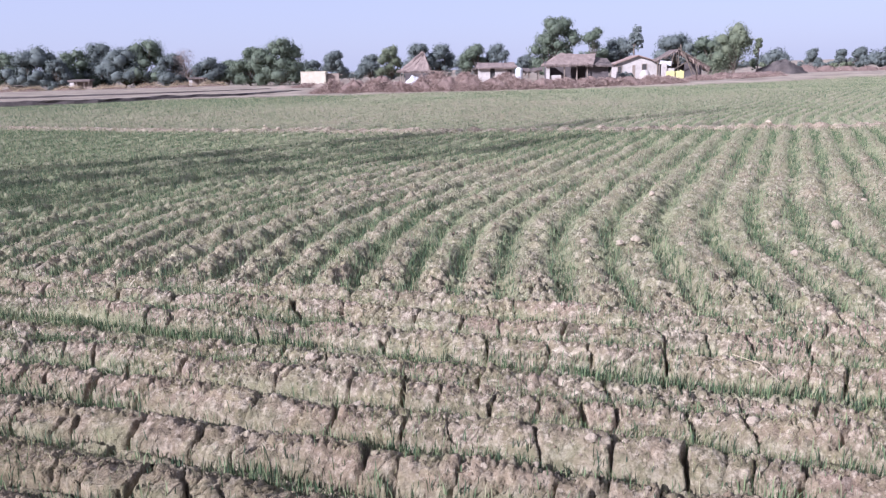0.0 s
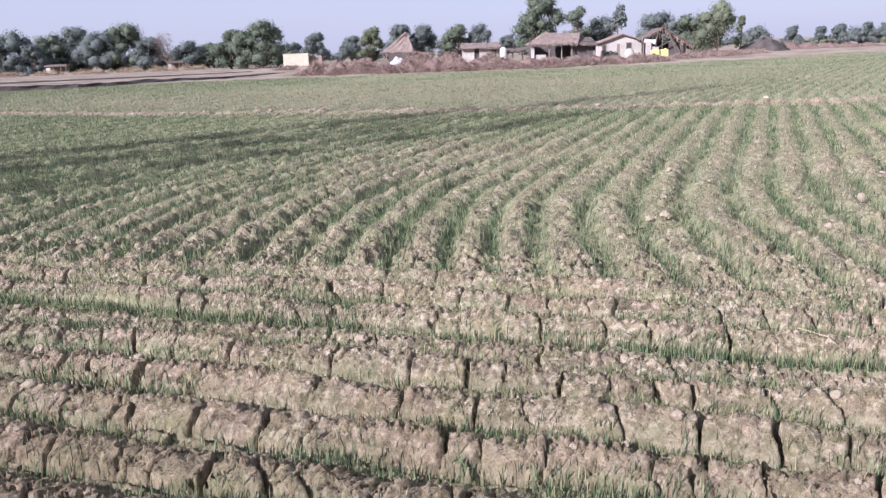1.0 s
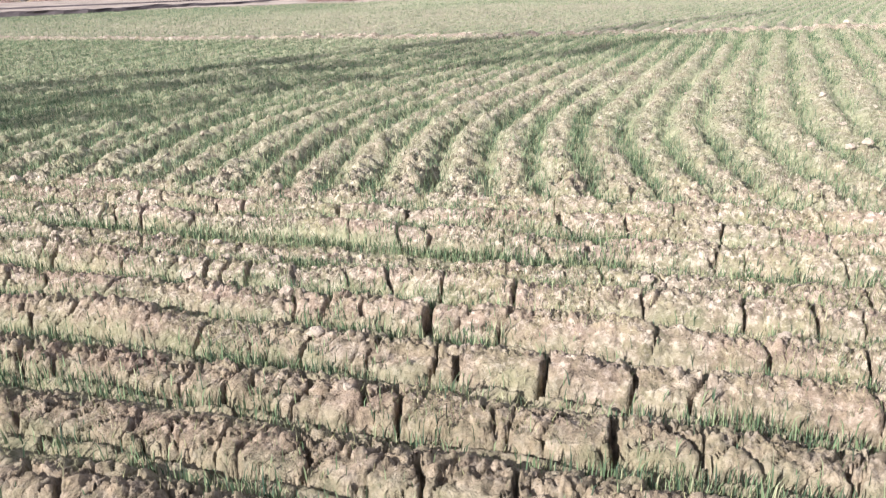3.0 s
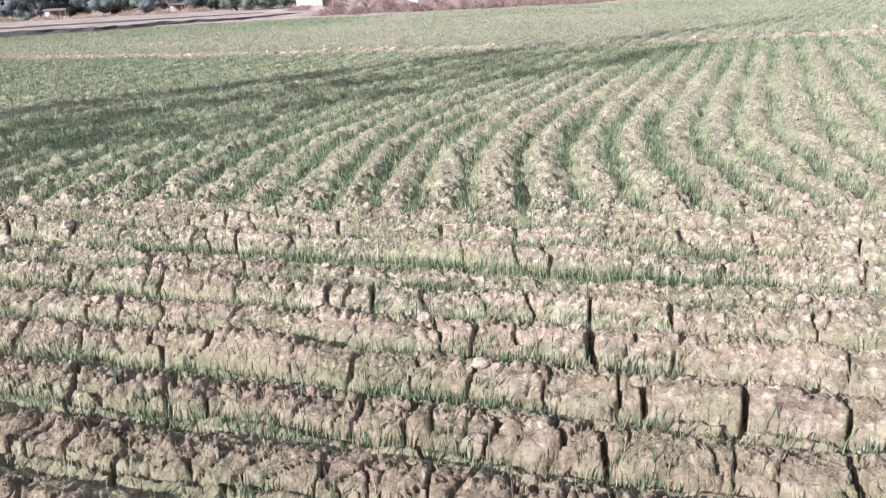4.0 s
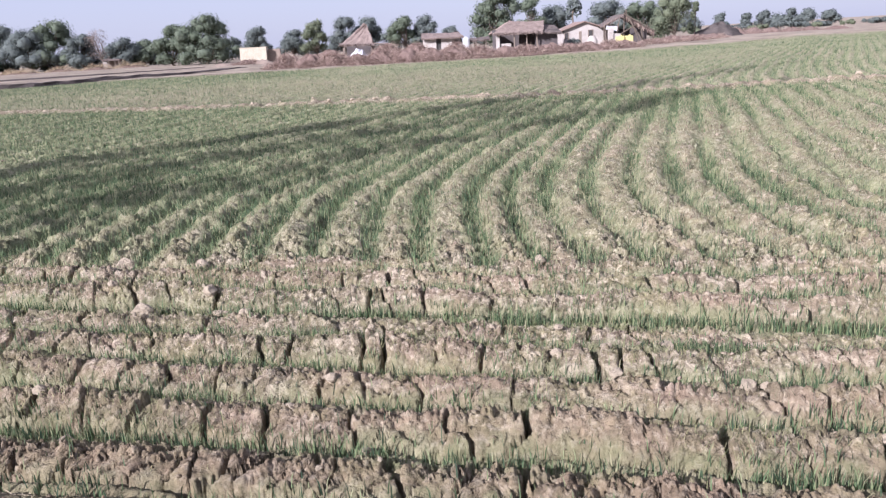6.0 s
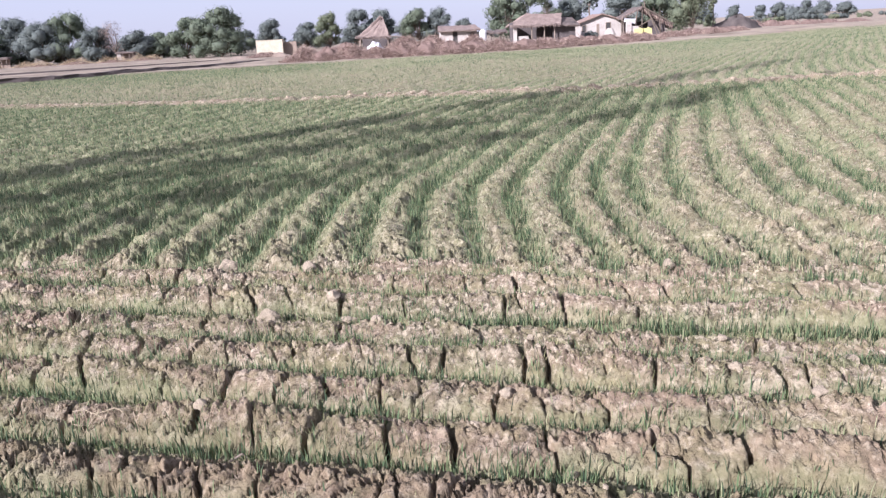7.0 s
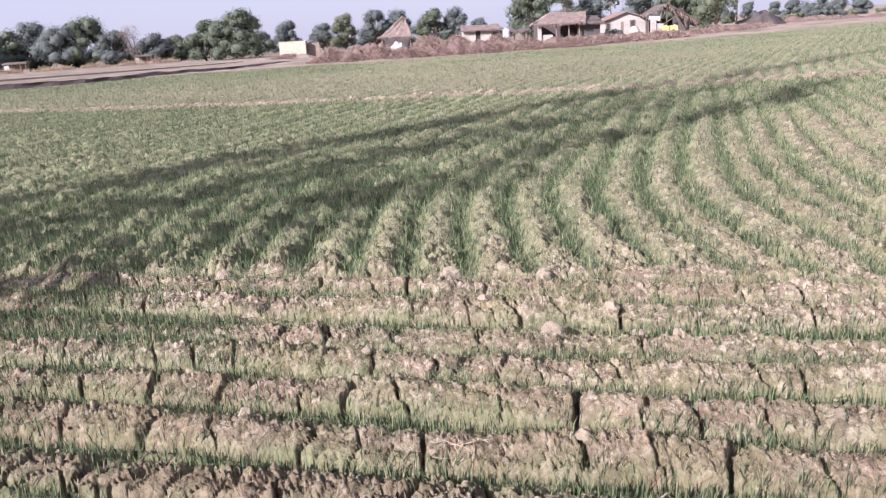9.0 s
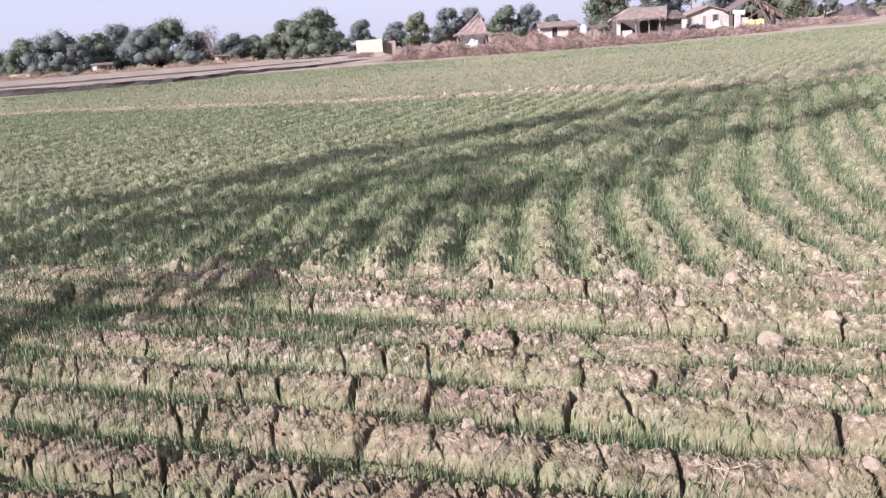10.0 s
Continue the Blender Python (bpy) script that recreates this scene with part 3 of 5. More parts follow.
def grow_headland(count):
    rng = np.random.RandomState(3)
    x, v = rng.uniform(-11, 4.2, count), rng.uniform(1.5, 5.0, count)
    y = v - SHEAR * x
    k, p = head_phase(x, y)
    side = np.minimum(p, 1 - p)
    stand = 0.035 + 1.0 * smooth(0.34, 0.12, np.where(p < 0.5, p * 0.95, (1 - p) * 1.6))
    clump = smooth(-0.3, 0.4, vnoise(x * 2.6, k * 4.4, 61) + 0.45 * vnoise(x * 9, v * 7, 62) + 0.06 * (k - 1))
    stand = stand * (0.12 + 0.80 * clump) + 0.16 * smooth(3, 6, k) * smooth(0.0, 0.5, vnoise(x * 3.3, v * 4, 68))
    stand = stand * np.where(k <= 0, 0.6, 1.0)
    weedy = np.exp(-(((x + 9.2) / 1.6) ** 2 + ((v - 4.0) / 0.9) ** 2))
    stand = stand + 1.3 * weedy * np.clip(0.7 + vnoise(x * 2.2, v * 2.2, 66), 0, 1)
    keep = rng.uniform(0, 1, count) < stand
    x, y, side = x[keep], y[keep], side[keep]
    sx, sv = rng.uniform(-11, 4.2, 200000), rng.uniform(1.8, 5.0, 200000)
    sy = sv - SHEAR * sx
    some = rng.uniform(0, 1, 200000) < np.clip(0.2 + 0.4 * smooth(2.6, 3.6, sv) + 0.9 * vnoise(sx * 2.1, sv * 2.4, 67), 0.05, 1)
    sx, sy = sx[some], sy[some]
    blades("dry_stubble", sx, sy, terrain(sx, sy)[0], rng.uniform(0.012, 0.045, len(sx)), rng.uniform(0.002, 0.004, len(sx)), rng.uniform(0.2, 0.9, len(sx)), stubble, "fine yellow-green stubble on the ridges", False)
    z = terrain(x, y)[0]
    n = len(x)
    h = (0.026 + 0.056 * rng.uniform(0, 1, n) ** 1.6) * (1.15 - 0.9 * side)
    blades("wheat_seedlings", x, y, np.maximum(z, -0.125), h, rng.uniform(0.003, 0.006, n), rng.uniform(0.05, 0.5, n), wheat, "short green wheat seedlings in the headland furrows")


def grow_field(name, count, near, far, h0, h1, w0, w1, folded, label):
    rng = np.random.RandomState(int(near * 10))
    v = np.sqrt(rng.uniform(near ** 2, far ** 2, count))
    x = rng.uniform(-8.4 - 0.72 * v, 2 + 0.68 * v)
    y = v - SHEAR * x
    bund = bund_side(x, y)
    k, p = row_phase(x, y)
    side = np.minimum(p, 1 - p)
    stand = 0.06 + 0.94 * smooth(0.27, 0.10, side + 0.06 * vnoise(x * 5, y * 5, 70))
    stand = stand * np.clip(0.62 + 0.55 * vnoise(x * 1.1, y * 0.9, 63) + 0.45 * vnoise(x * 0.22, y * 0.22, 64), 0.08, 1)
    stand = stand + 0.30 * shade_belt(x, y) + 0.32 * smooth(-3.5, -10, x) * smooth(9, 12, v)
    tufts = smooth(-0.35, 0.35, vnoise(x * 8, y * 6.5, 72) + 0.4 * vnoise(x * 1.6, y * 1.6, 73))
    stand = stand * (1 - smooth(6.5, 10, v) * (1 - tufts) * 0.55)
    keep = (rng.uniform(0, 1, count) < stand) & (bund < -0.4)
    bed = (side > 0.2) & (rng.uniform(0, 1, count) < 0.40 * np.clip(0.6 + 0.9 * vnoise(x * 1.7, y * 1.7, 69), 0.1, 1.2) * (1 - 0.5 * smooth(-3, -10, x) * smooth(9, 13, v))) & (bund < -0.4) & ~keep
    for at, low, mat, called, told in ((keep, 1.0, wheat, name, label), (bed, 0.55, wheat_dry, name.replace("wheat", "dry_wheat"), "short yellowing wheat on the crowns of the rows")):
        px, py = x[at], y[at]
        z, n = terrain(px, py)[0], at.sum()
        blades(called, px, py, z, rng.uniform(h0, h1, n) * low, rng.uniform(w0, w1, n), rng.uniform(0.1, 0.7, n), mat, told, folded and low == 1.0)


def grow_far(count):
    rng = np.random.RandomState(9)
    y = np.sqrt(rng.uniform(20 ** 2, 66 ** 2, count))
    x = rng.uniform(-10 - 0.70 * y, 3 + 0.66 * y)
    bund = bund_side(x, y)
    phase = np.sin(2 * np.pi * far_phase(x, y))
    stand = (0.25 + 0.5 * smooth(0.15, -0.6, phase * smooth(60, 40, y))) * (0.35 + 0.65 * smooth(-0.4, 0.3, vnoise(x * 2.6, y * 1.7, 74))) * np.clip(0.7 + 0.5 * vnoise(x * 0.3, y * 0.2, 65), 0.1, 1)
    stand = stand + 0.28 * smooth(-6, -14, x)
    keep = (rng.uniform(0, 1, count) < stand) & (bund > 0.75) & ((bank_side(x, y) < -0.6) | (x > -14)) & (y < 56 + 0.06 * x + 0.45 * np.clip(x - 12, 0, 40))
    x, y = x[keep], y[keep]
    z = terrain(x, y)[0]
    n = len(x)
    blades("far_wheat", x, y, z, rng.uniform(0.05, 0.11, n), rng.uniform(0.010, 0.026, n), rng.uniform(0.1, 0.7, n), wheat_far, "thin green wheat stand in the farther field", False)


grow_headland(470000)
grow_field("wheat_rows", 330000, 5.0, 9.5, 0.035, 0.095, 0.003, 0.006, True, "green wheat seedlings standing in curving furrows")
grow_field("distant_wheat_rows", 760000, 9.5, 24.5, 0.05, 0.10, 0.006, 0.013, False, "green wheat rows running away from the headland")
grow_far(760000)

# ---- clods and litter ----


def clod_mesh(seed, flat=0.7, detail=2):
    bm = bmesh.new()
    bmesh.ops.create_icosphere(bm, subdivisions=detail, radius=1)
    r = random.Random(seed)
    o = Vector((r.uniform(0, 50), r.uniform(0, 50), r.uniform(0, 50)))
    for vert in bm.verts:
        c = vert.co.copy()
        f = 1 + 0.55 * noise.noise(c * 1.2 + o) + 0.35 * abs(noise.noise(c * 2.9 + o)) + 0.12 * noise.noise(c * 6 + o)
        vert.co = Vector((c.x * f, c.y * f * 0.85, c.z * f * flat))
    me = bpy.data.meshes.new("clod")
    bm.to_mesh(me)
    bm.free()
    me.materials.append(clod_soil)
    return me


CLODS = [clod_mesh(i, 0.6 + 0.05 * (i % 5)) for i in range(8)]


def clod(x, y, size, i, sink=0.35):
    ob = new("clod", CLODS[i % 8])
    size *= 0.42
    ob.scale = (size, size, size)
    ob.rotation_euler = (0, 0, i * 2.4)
    ob.location = (x, y, ground_at(x, y) + size * sink)
    return tagged(ob, "pale dry clod of clay lying on the soil", "clod", "loose clods on the field")


# larger clods, where they lie
CLOD_PLACES = [(-2.41, 3.50, 0.074), (-3.14, 3.22, 0.078), (-2.58, 4.02, 0.052), (-2.18, 4.28, 0.061), (-0.96, 4.13, 0.07), (-2.01, 3.78, 0.05), (0.0, 3.0, 0.042), (-2.24, 4.27, 0.036),
               (1.73, 3.97, 0.052), (-2.59, 4.40, 0.04), (-2.81, 4.44, 0.037), (3.22, 7.45, 0.137), (2.36, 6.78, 0.11), (2.50, 6.66, 0.066), (2.33, 5.97, 0.066), (0.42, 3.0, 0.059)]
MORE_CLODS = [(-0.03, 3.03, 0.032), (0.18, 3.03, 0.035), (-5.49, 4.41, 0.064), (-3.12, 5.90, 0.092), (-3.08, 4.50, 0.092), (-2.82, 4.49, 0.091), (-2.48, 4.65, 0.056), (-2.65, 4.03, 0.081),
              (-4.12, 3.84, 0.041), (-4.28, 4.37, 0.068), (-5.41, 5.52, 0.118), (-5.29, 6.44, 0.13), (-4.16, 5.75, 0.078), (-6.96, 6.90, 0.15), (-4.98, 5.49, 0.11), (-6.75, 4.81, 0.07)]
FIELD_CLODS = [(-6.71, 5.27, 0.064), (-6.30, 5.35, 0.059), (-5.85, 6.59, 0.148), (-7.33, 7.0, 0.16), (-5.07, 5.68, 0.098), (-7.77, 5.75, 0.05), (1.60, 6.58, 0.058), (1.12, 6.70, 0.084),
               (-3.72, 5.86, 0.058), (-0.44, 7.9, 0.09), (-8.54, 10.07, 0.09), (-0.53, 8.3, 0.08), (6.37, 18.73, 0.16)]
for i, (x, y, size) in enumerate(CLOD_PLACES + MORE_CLODS + FIELD_CLODS):
    clod(x, y, size, i)
rng = random.Random(12)
for i in range(64):
    v = rng.uniform(2.0, 5.2) if i < 30 else rng.uniform(5.0, 13.0)
    x = rng.uniform(-7.2 - 0.6 * v, 0.6 + 0.6 * v)
    clod(x, v - SHEAR * x, rng.uniform(0.016, 0.036) if i < 30 else rng.uniform(0.02, 0.05), i)

# clods along the crests of the headland ridges
for i in range(96):
    ridge, x = rng.randint(0, 7), rng.uniform(-9.5, 2.5)
    v = HEAD_AT + HEAD_PITCH * (ridge + rng.uniform(0.48, 0.78))
    clod(x, v - HEAD_SHEAR * x, 0.022 + 0.05 * rng.random() ** 2.2, i + 2, 0.2)

for i in range(36):
    x = rng.uniform(0.4, 5.6)
    y = rng.uniform(5.3, 10.5)
    clod(x, y, rng.uniform(0.03, 0.085), i + 5)


def crumbs(name, count, near, far, s0, s1, seed, mat, on_crest=False):
    """Small crumbs of soil: one mesh of rough eight-sided lumps."""
    r = np.random.RandomState(seed)
    v = np.sqrt(r.uniform(near ** 2, far ** 2, count))
    x = r.uniform(-8 - 0.7 * v, 1.5 + 0.66 * v)
    y = v - SHEAR * x
    keep = r.uniform(0, 1, count) < 0.35 + 0.65 * smooth(-0.3, 0.5, vnoise(x * 1.4, y * 1.4, seed))
    if on_crest:
        p = head_phase(x, y)[1]
        keep &= (p > 0.5) & (p < 0.86)
    x, y = x[keep], y[keep]
    z, n = terrain(x, y)[0], keep.sum()
    s = s0 + (s1 - s0) * r.uniform(0, 1, n) ** 3.2
    unit = np.array([(1, 0, 0), (0, 1, 0), (-1, 0, 0), (0, -1, 0), (0, 0, 0.75), (0, 0, -0.7)], dtype=float)
    turn = r.uniform(0, 2 * np.pi, n)
    c, d = np.cos(turn)[:, None], np.sin(turn)[:, None]
    u = unit[None, :, :] * r.uniform(0.6, 1.4, (n, 6, 1)) + r.uniform(-0.25, 0.25, (n, 6, 3))
    px = x[:, None] + s[:, None] * (u[..., 0] * c - u[..., 1] * d)
    py = y[:, None] + s[:, None] * (u[..., 0] * d + u[..., 1] * c)
    pz = z[:, None] + s[:, None] * (u[..., 2] + 0.12)
    faces = np.array([(0, 1, 4), (1, 2, 4), (2, 3, 4), (3, 0, 4), (1, 0, 5), (2, 1, 5), (3, 2, 5), (0, 3, 5)])
    loops = (np.arange(n)[:, None, None] * 6 + faces[None]).ravel()
    me = mesh_from_arrays(name, np.stack([px, py, pz], -1).reshape(-1, 3), loops, np.arange(n * 8) * 3, [mat])
    tagged(new(name, me), "loose crumbs of dry clay scattered over the ridges", "soil crumbs", kind="stuff")


crumbs("soil_crumbs", 14000, 1.8, 5.4, 0.003, 0.011, 71, soil)
crumbs("crest_crumbs", 24000, 1.8, 5.2, 0.004, 0.016, 73, soil, True)
crumbs("field_crumbs", 15000, 5.0, 15.0, 0.005, 0.02, 72, soil)


def tube(bm, a, b, ra, rb, sides=6):
    a, b = Vector(a), Vector(b)
    q = (b - a).to_track_quat("Z", "Y")
    rings = []
    for c, r in ((a, ra), (b, rb)):
        rings.append([bm.verts.new(c + q @ Vector((r * math.cos(t), r * math.sin(t), 0))) for t in (2 * math.pi * i / sides for i in range(sides))])
    for i in range(sides):
        bm.faces.new((rings[0][i], rings[0][(i + 1) % sides], rings[1][(i + 1) % sides], rings[1][i]))
    bm.faces.new(rings[1])
    bm.faces.new(rings[0][::-1])


def finish(name, bm, mat, smooth_faces=False):
    me = bpy.data.meshes.new(name)
    bm.to_mesh(me)
    bm.free()
    me.materials.append(mat)
    if smooth_faces:
        me.polygons.foreach_set("use_smooth", [True] * len(me.polygons))
    return new(name, me)


def part(name, bm, mat, parent, label=""):
    ob = finish(name, bm, mat)
    ob.parent = parent
    return tagged(ob, label) if label else ob


def stalk(name, points, r, mat, label):
    bm = bmesh.new()
    pts = [Vector((x, y, ground_at(x, y) + z)) for x, y, z in points]
    for i in range(len(pts) - 1):
        k, j = 1 - i / len(pts), 1 - (i + 1) / len(pts)
        tube(bm, pts[i], pts[i + 1], r * 0.28 * k + 0.0006, r * 0.28 * j + 0.0006, 5)
    return tagged(finish(name, bm, mat), label, "straw")


stalk("dry_stalk", [(-0.48, 3.84, 0.0), (-0.50, 3.87, 0.05), (-0.54, 3.90, 0.10), (-0.56, 3.94, 0.15)], 0.006, straw, "forked dry straw stalk standing in the soil")
stalk("dark_stick", [(-0.33, 4.02, 0.02), (-0.24, 4.05, 0.03), (-0.14, 4.09, 0.03)], 0.012, bark, "short dark stick lying on a ridge")
stalk("dry_stalk", [(1.24, 3.93, 0.03), (1.34, 3.83, 0.05), (1.47, 3.70, 0.03)], 0.006, straw, "dry straw stalk lying across a ridge")
stalk("dry_stalk", [(1.1, 3.90, 0.02), (1.3, 4.0, 0.04), (1.5, 4.08, 0.03)], 0.005, straw, "dry straw stalk lying across a ridge")
stalk("dry_stalk", [(-1.10, 4.66, 0.03), (-0.95, 4.76, 0.05), (-0.72, 4.84, 0.03)], 0.005, straw, "dry straw stalk lying across a ridge")
stalk("dry_stalk", [(-4.27, 6.95, 0.08), (-4.25, 6.6, 0.07), (-4.21, 6.2, 0.03)], 0.010, bark, "long dry stem lying along a furrow")
stalk("dark_strand", [(-9.75, 6.76, 0.04), (-9.52, 7.04, 0.07), (-9.31, 7.31, 0.06), (-9.1, 7.55, 0.05)], 0.012, bark, "thin dark strand lying over the weeds")
stalk("dry_stalk", [(-5.36, 4.10, 0.04), (-5.28, 4.13, 0.05), (-5.20, 4.17, 0.04)], 0.016, wood, "short thick piece of grey stick on a ridge")
stalk("dry_stalk", [(-7.4, 6.5, 0.03), (-7.0, 6.65, 0.06), (-6.7, 6.9, 0.03)], 0.007, bark, "thin dry twig at the edge of the rows")


def straw_tuft(x, y, spread, count, seed, mat, label):
    """A few broken straws lying flat together."""
    r = random.Random(seed)
    bm = bmesh.new()
    for _ in range(count):
        a = r.gauss(0.3, 0.7)
        cx, cy = x + r.uniform(-spread, spread), y + r.uniform(-spread, spread) * 0.5
        half = r.uniform(0.25, 0.6) * spread
        ends = []
        for f in (-1, 0, 1):
            px, py = cx + f * half * math.cos(a) + r.uniform(-0.01, 0.01), cy + f * half * math.sin(a) + r.uniform(-0.01, 0.01)
            ends.append((px, py, ground_at(px, py) + 0.005 + r.uniform(0, 0.012)))
        tube(bm, ends[0], ends[1], 0.0016, 0.0016, 5)
        tube(bm, ends[1], ends[2], 0.0016, 0.001, 5)
    tagged(finish("straw_tuft", bm, mat), label, "straw", "broken straw on the ridges")


straw_tuft(-5.92, 4.43, 0.09, 14, 1, straw, "small tuft of broken pale straw on a ridge")
straw_tuft(-7.10, 6.16, 0.20, 60, 2, bark, "flattened dark straw litter in a furrow")
straw_tuft(-6.30, 4.82, 0.06, 6, 3, straw, "small tuft of broken pale straw on a ridge")
straw_tuft(-4.60, 4.30, 0.13, 26, 4, bark, "flattened dark straw litter in a furrow")
straw_tuft(-5.30, 3.70, 0.07, 7, 5, straw, "small tuft of broken pale straw on a ridge")


def bund_crumbs(count):
    r = np.random.RandomState(77)
    for x in r.uniform(-16, 10, count):
        y = 19.55 - 0.2 * x + 0.0105 * x * x + r.normal(0, 0.22)
        clod(float(x), float(y), float(r.uniform(0.05, 0.13)), int(r.randint(0, 50)), 0.2)


bund_crumbs(52)

# ---- trees ----


def leaf_cloud(name, centres, radii, count, size, mat, seed, droop=0.0, solid=False):
    """A crown: small folded leaf clumps over and inside several uneven lobes."""
    r = np.random.RandomState(seed)
    centres, radii = np.array(centres), np.array(radii)
    weight = radii ** 2
    pick = r.choice(len(radii), count, p=weight / weight.sum())
    d = r.normal(0, 1, (count, 3))
    d /= np.linalg.norm(d, axis=1)[:, None]
    reach = radii[pick] * (0.54 + 0.52 * r.uniform(0, 1, count))
    bumpy = 1 + 0.26 * vnoise(d[:, 0] * 2.6 + pick * 3.1, d[:, 1] * 2.6 + d[:, 2] * 2.1, seed)
    c = centres[pick] + d * (reach * bumpy)[:, None] * np.array([1, 1, 0.82])
    c[:, 2] -= droop * r.uniform(0, 1, count) ** 2
    face = d + r.normal(0, 0.24, (count, 3))
    u = np.cross(face, r.normal(0, 1, (count, 3)))
    u /= np.linalg.norm(u, axis=1)[:, None]
    w = np.cross(face, u)
    w /= np.linalg.norm(w, axis=1)[:, None]
    s = (size * 1.15 * r.uniform(0.6, 1.3, count))[:, None]
    n = np.cross(u, w)
    p = np.stack([c - u * s, c - w * s * 0.6 + n * s * 0.25, c + u * s, c + w * s * 0.6 + n * s * 0.25], axis=1).reshape(-1, 3)
    base = np.arange(count)[:, None] * 4
    loops = np.concatenate([base + [0, 1, 2], base + [0, 2, 3]], axis=1).ravel()
    starts = np.arange(count * 2) * 3
    if solid:
        # dense inner foliage, so that no sky shows through the middle of a lobe
        bm = bmesh.new()
        bmesh.ops.create_icosphere(bm, subdivisions=1, radius=1)
        ball = np.array([v.co[:] for v in bm.verts])
        tri = np.array([[v.index for v in f.verts] for f in bm.faces])
        bm.free()
        at = len(p)
        for k in range(len(radii)):
            lump = 1 + 0.30 * vnoise(ball[:, 0] * 2.6 + k * 3.1, ball[:, 1] * 2.6 + ball[:, 2] * 2.1, seed) + 0.16 * vnoise(ball[:, 0] * 6 + k, ball[:, 1] * 6 + ball[:, 2] * 5, seed + 1)
            p = np.concatenate([p, centres[k] + ball * (radii[k] * 0.66 * lump)[:, None] * np.array([1, 1, 0.82])])
            loops = np.concatenate([loops, (tri + at).ravel()])
            at += len(ball)
        starts = np.arange(len(loops) // 3) * 3
    return new(name, mesh_from_arrays(name, p, loops, starts, [mat]))


def tree(x, y, height, width, seed, mat, label, leaves=1500, size=0.22, clear=0.22, lobes=9, droop=0.0, category="tree", lobe=0.22):
    """A tapered, forking trunk under a crown of many leaf clumps."""
    r = random.Random(seed)
    base = ground_at(x, y)
    top = new("tree")
    top.location = (x, y, base - 0.05)
    bm = bmesh.new()
    h0 = height * clear
    thick = min(0.035 * height, 0.13, 0.045 * width)
    fork = Vector((r.uniform(-0.1, 0.1) * width, r.uniform(-0.1, 0.1) * width, h0 + 0.06 * height))
    slender = height > 3 * width
    if slender:
        tube(bm, fork, (fork.x * 0.5, fork.y * 0.5, height * 0.93), thick * 0.8, 0.02, 6)
    tube(bm, (0, 0, 0), fork * 0.5 + Vector((0, 0, 0.02)), thick * 1.3, thick, 7)
    tube(bm, fork * 0.5, fork, thick, thick * 0.8, 7)
    centres, radii = [], []
    for i in range(lobes):
        a = 2 * math.pi * (i + r.uniform(-0.3, 0.3)) / lobes * 1.7
        up = r.uniform(0.0, 1.0) if i else 1.0
        spread = (0.50 - 0.34 * up ** 2) * r.uniform(0.4, 1.0)
        rad = width * r.uniform(lobe * 0.77, lobe * 1.23)
        zc = h0 + rad * 0.6 + (height - h0 - rad * 1.5) * up
        c = Vector((math.cos(a) * spread * (width - rad), math.sin(a) * spread * (width - rad), zc))
        centres.append(c)
        radii.append(rad)
        if slender:
            tube(bm, (fork.x * 0.6, fork.y * 0.6, max(h0, c.z - 0.7 * rad)), c, thick * 0.22, 0.008, 5)
            continue
        mid = fork.lerp(c, 0.5) + Vector((r.uniform(-0.1, 0.1), r.uniform(-0.1, 0.1), 0.1)) * rad
        tube(bm, fork, mid, thick * 0.5, thick * 0.32, 5)
        tube(bm, mid, c, thick * 0.32, thick * 0.12, 5)
    part("trunk", bm, bark, top)
    crown = leaf_cloud("crown", centres, radii, leaves, size, mat, seed, droop, y > 60 and leaves > 1600)
    crown.parent = top
    return tagged(top, label, category, "trees round the village")


grey_green = "rounded haze-grey acacia tree at the edge of the far field"
for i, (x, y, h, w) in enumerate([(-76.7, 125, 6.1, 6.2), (-70.4, 122, 7.0, 7.6), (-66.0, 120, 4.5, 3.4), (-67.1, 128, 6.4, 5.4), (-64.1, 130, 7.2, 5.2), (-58.2, 126, 6.4, 6.9), (-55.2, 128, 7.5, 6.6),
                                  (-50.5, 126, 5.1, 4.8), (-45.4, 128, 4.5, 5.2), (-42.6, 130, 4.0, 4.4), (-84.0, 126, 6.4, 7.0), (-92.0, 128, 6.8, 8.0), (-100.0, 130, 6.2, 8.0)]):
    tree(x, y, h * 1.05, w * 1.45, 200 + i, leaf_hazy if i % 3 else leaf_mid, grey_green, 5800, 0.125, 0.0, 30, lobe=0.155)
tree(-45.9, 120, 5.9, 4.4, 231, twig_bare, "bare brownish tree with thin twigs among green trees", 1300, 0.07, 0.08, 11)
tree(-32.3, 108, 5.3, 5.6, 232, leaf_mid, "broad leafy tree joined to a larger crown", 7200, 0.115, 0.0, 28, lobe=0.155)
tree(-27.6, 105, 6.3, 9.0, 233, leaf_mid, "large broad leafy green tree beside a cream hut", 10000, 0.115, 0.0, 46, lobe=0.13)
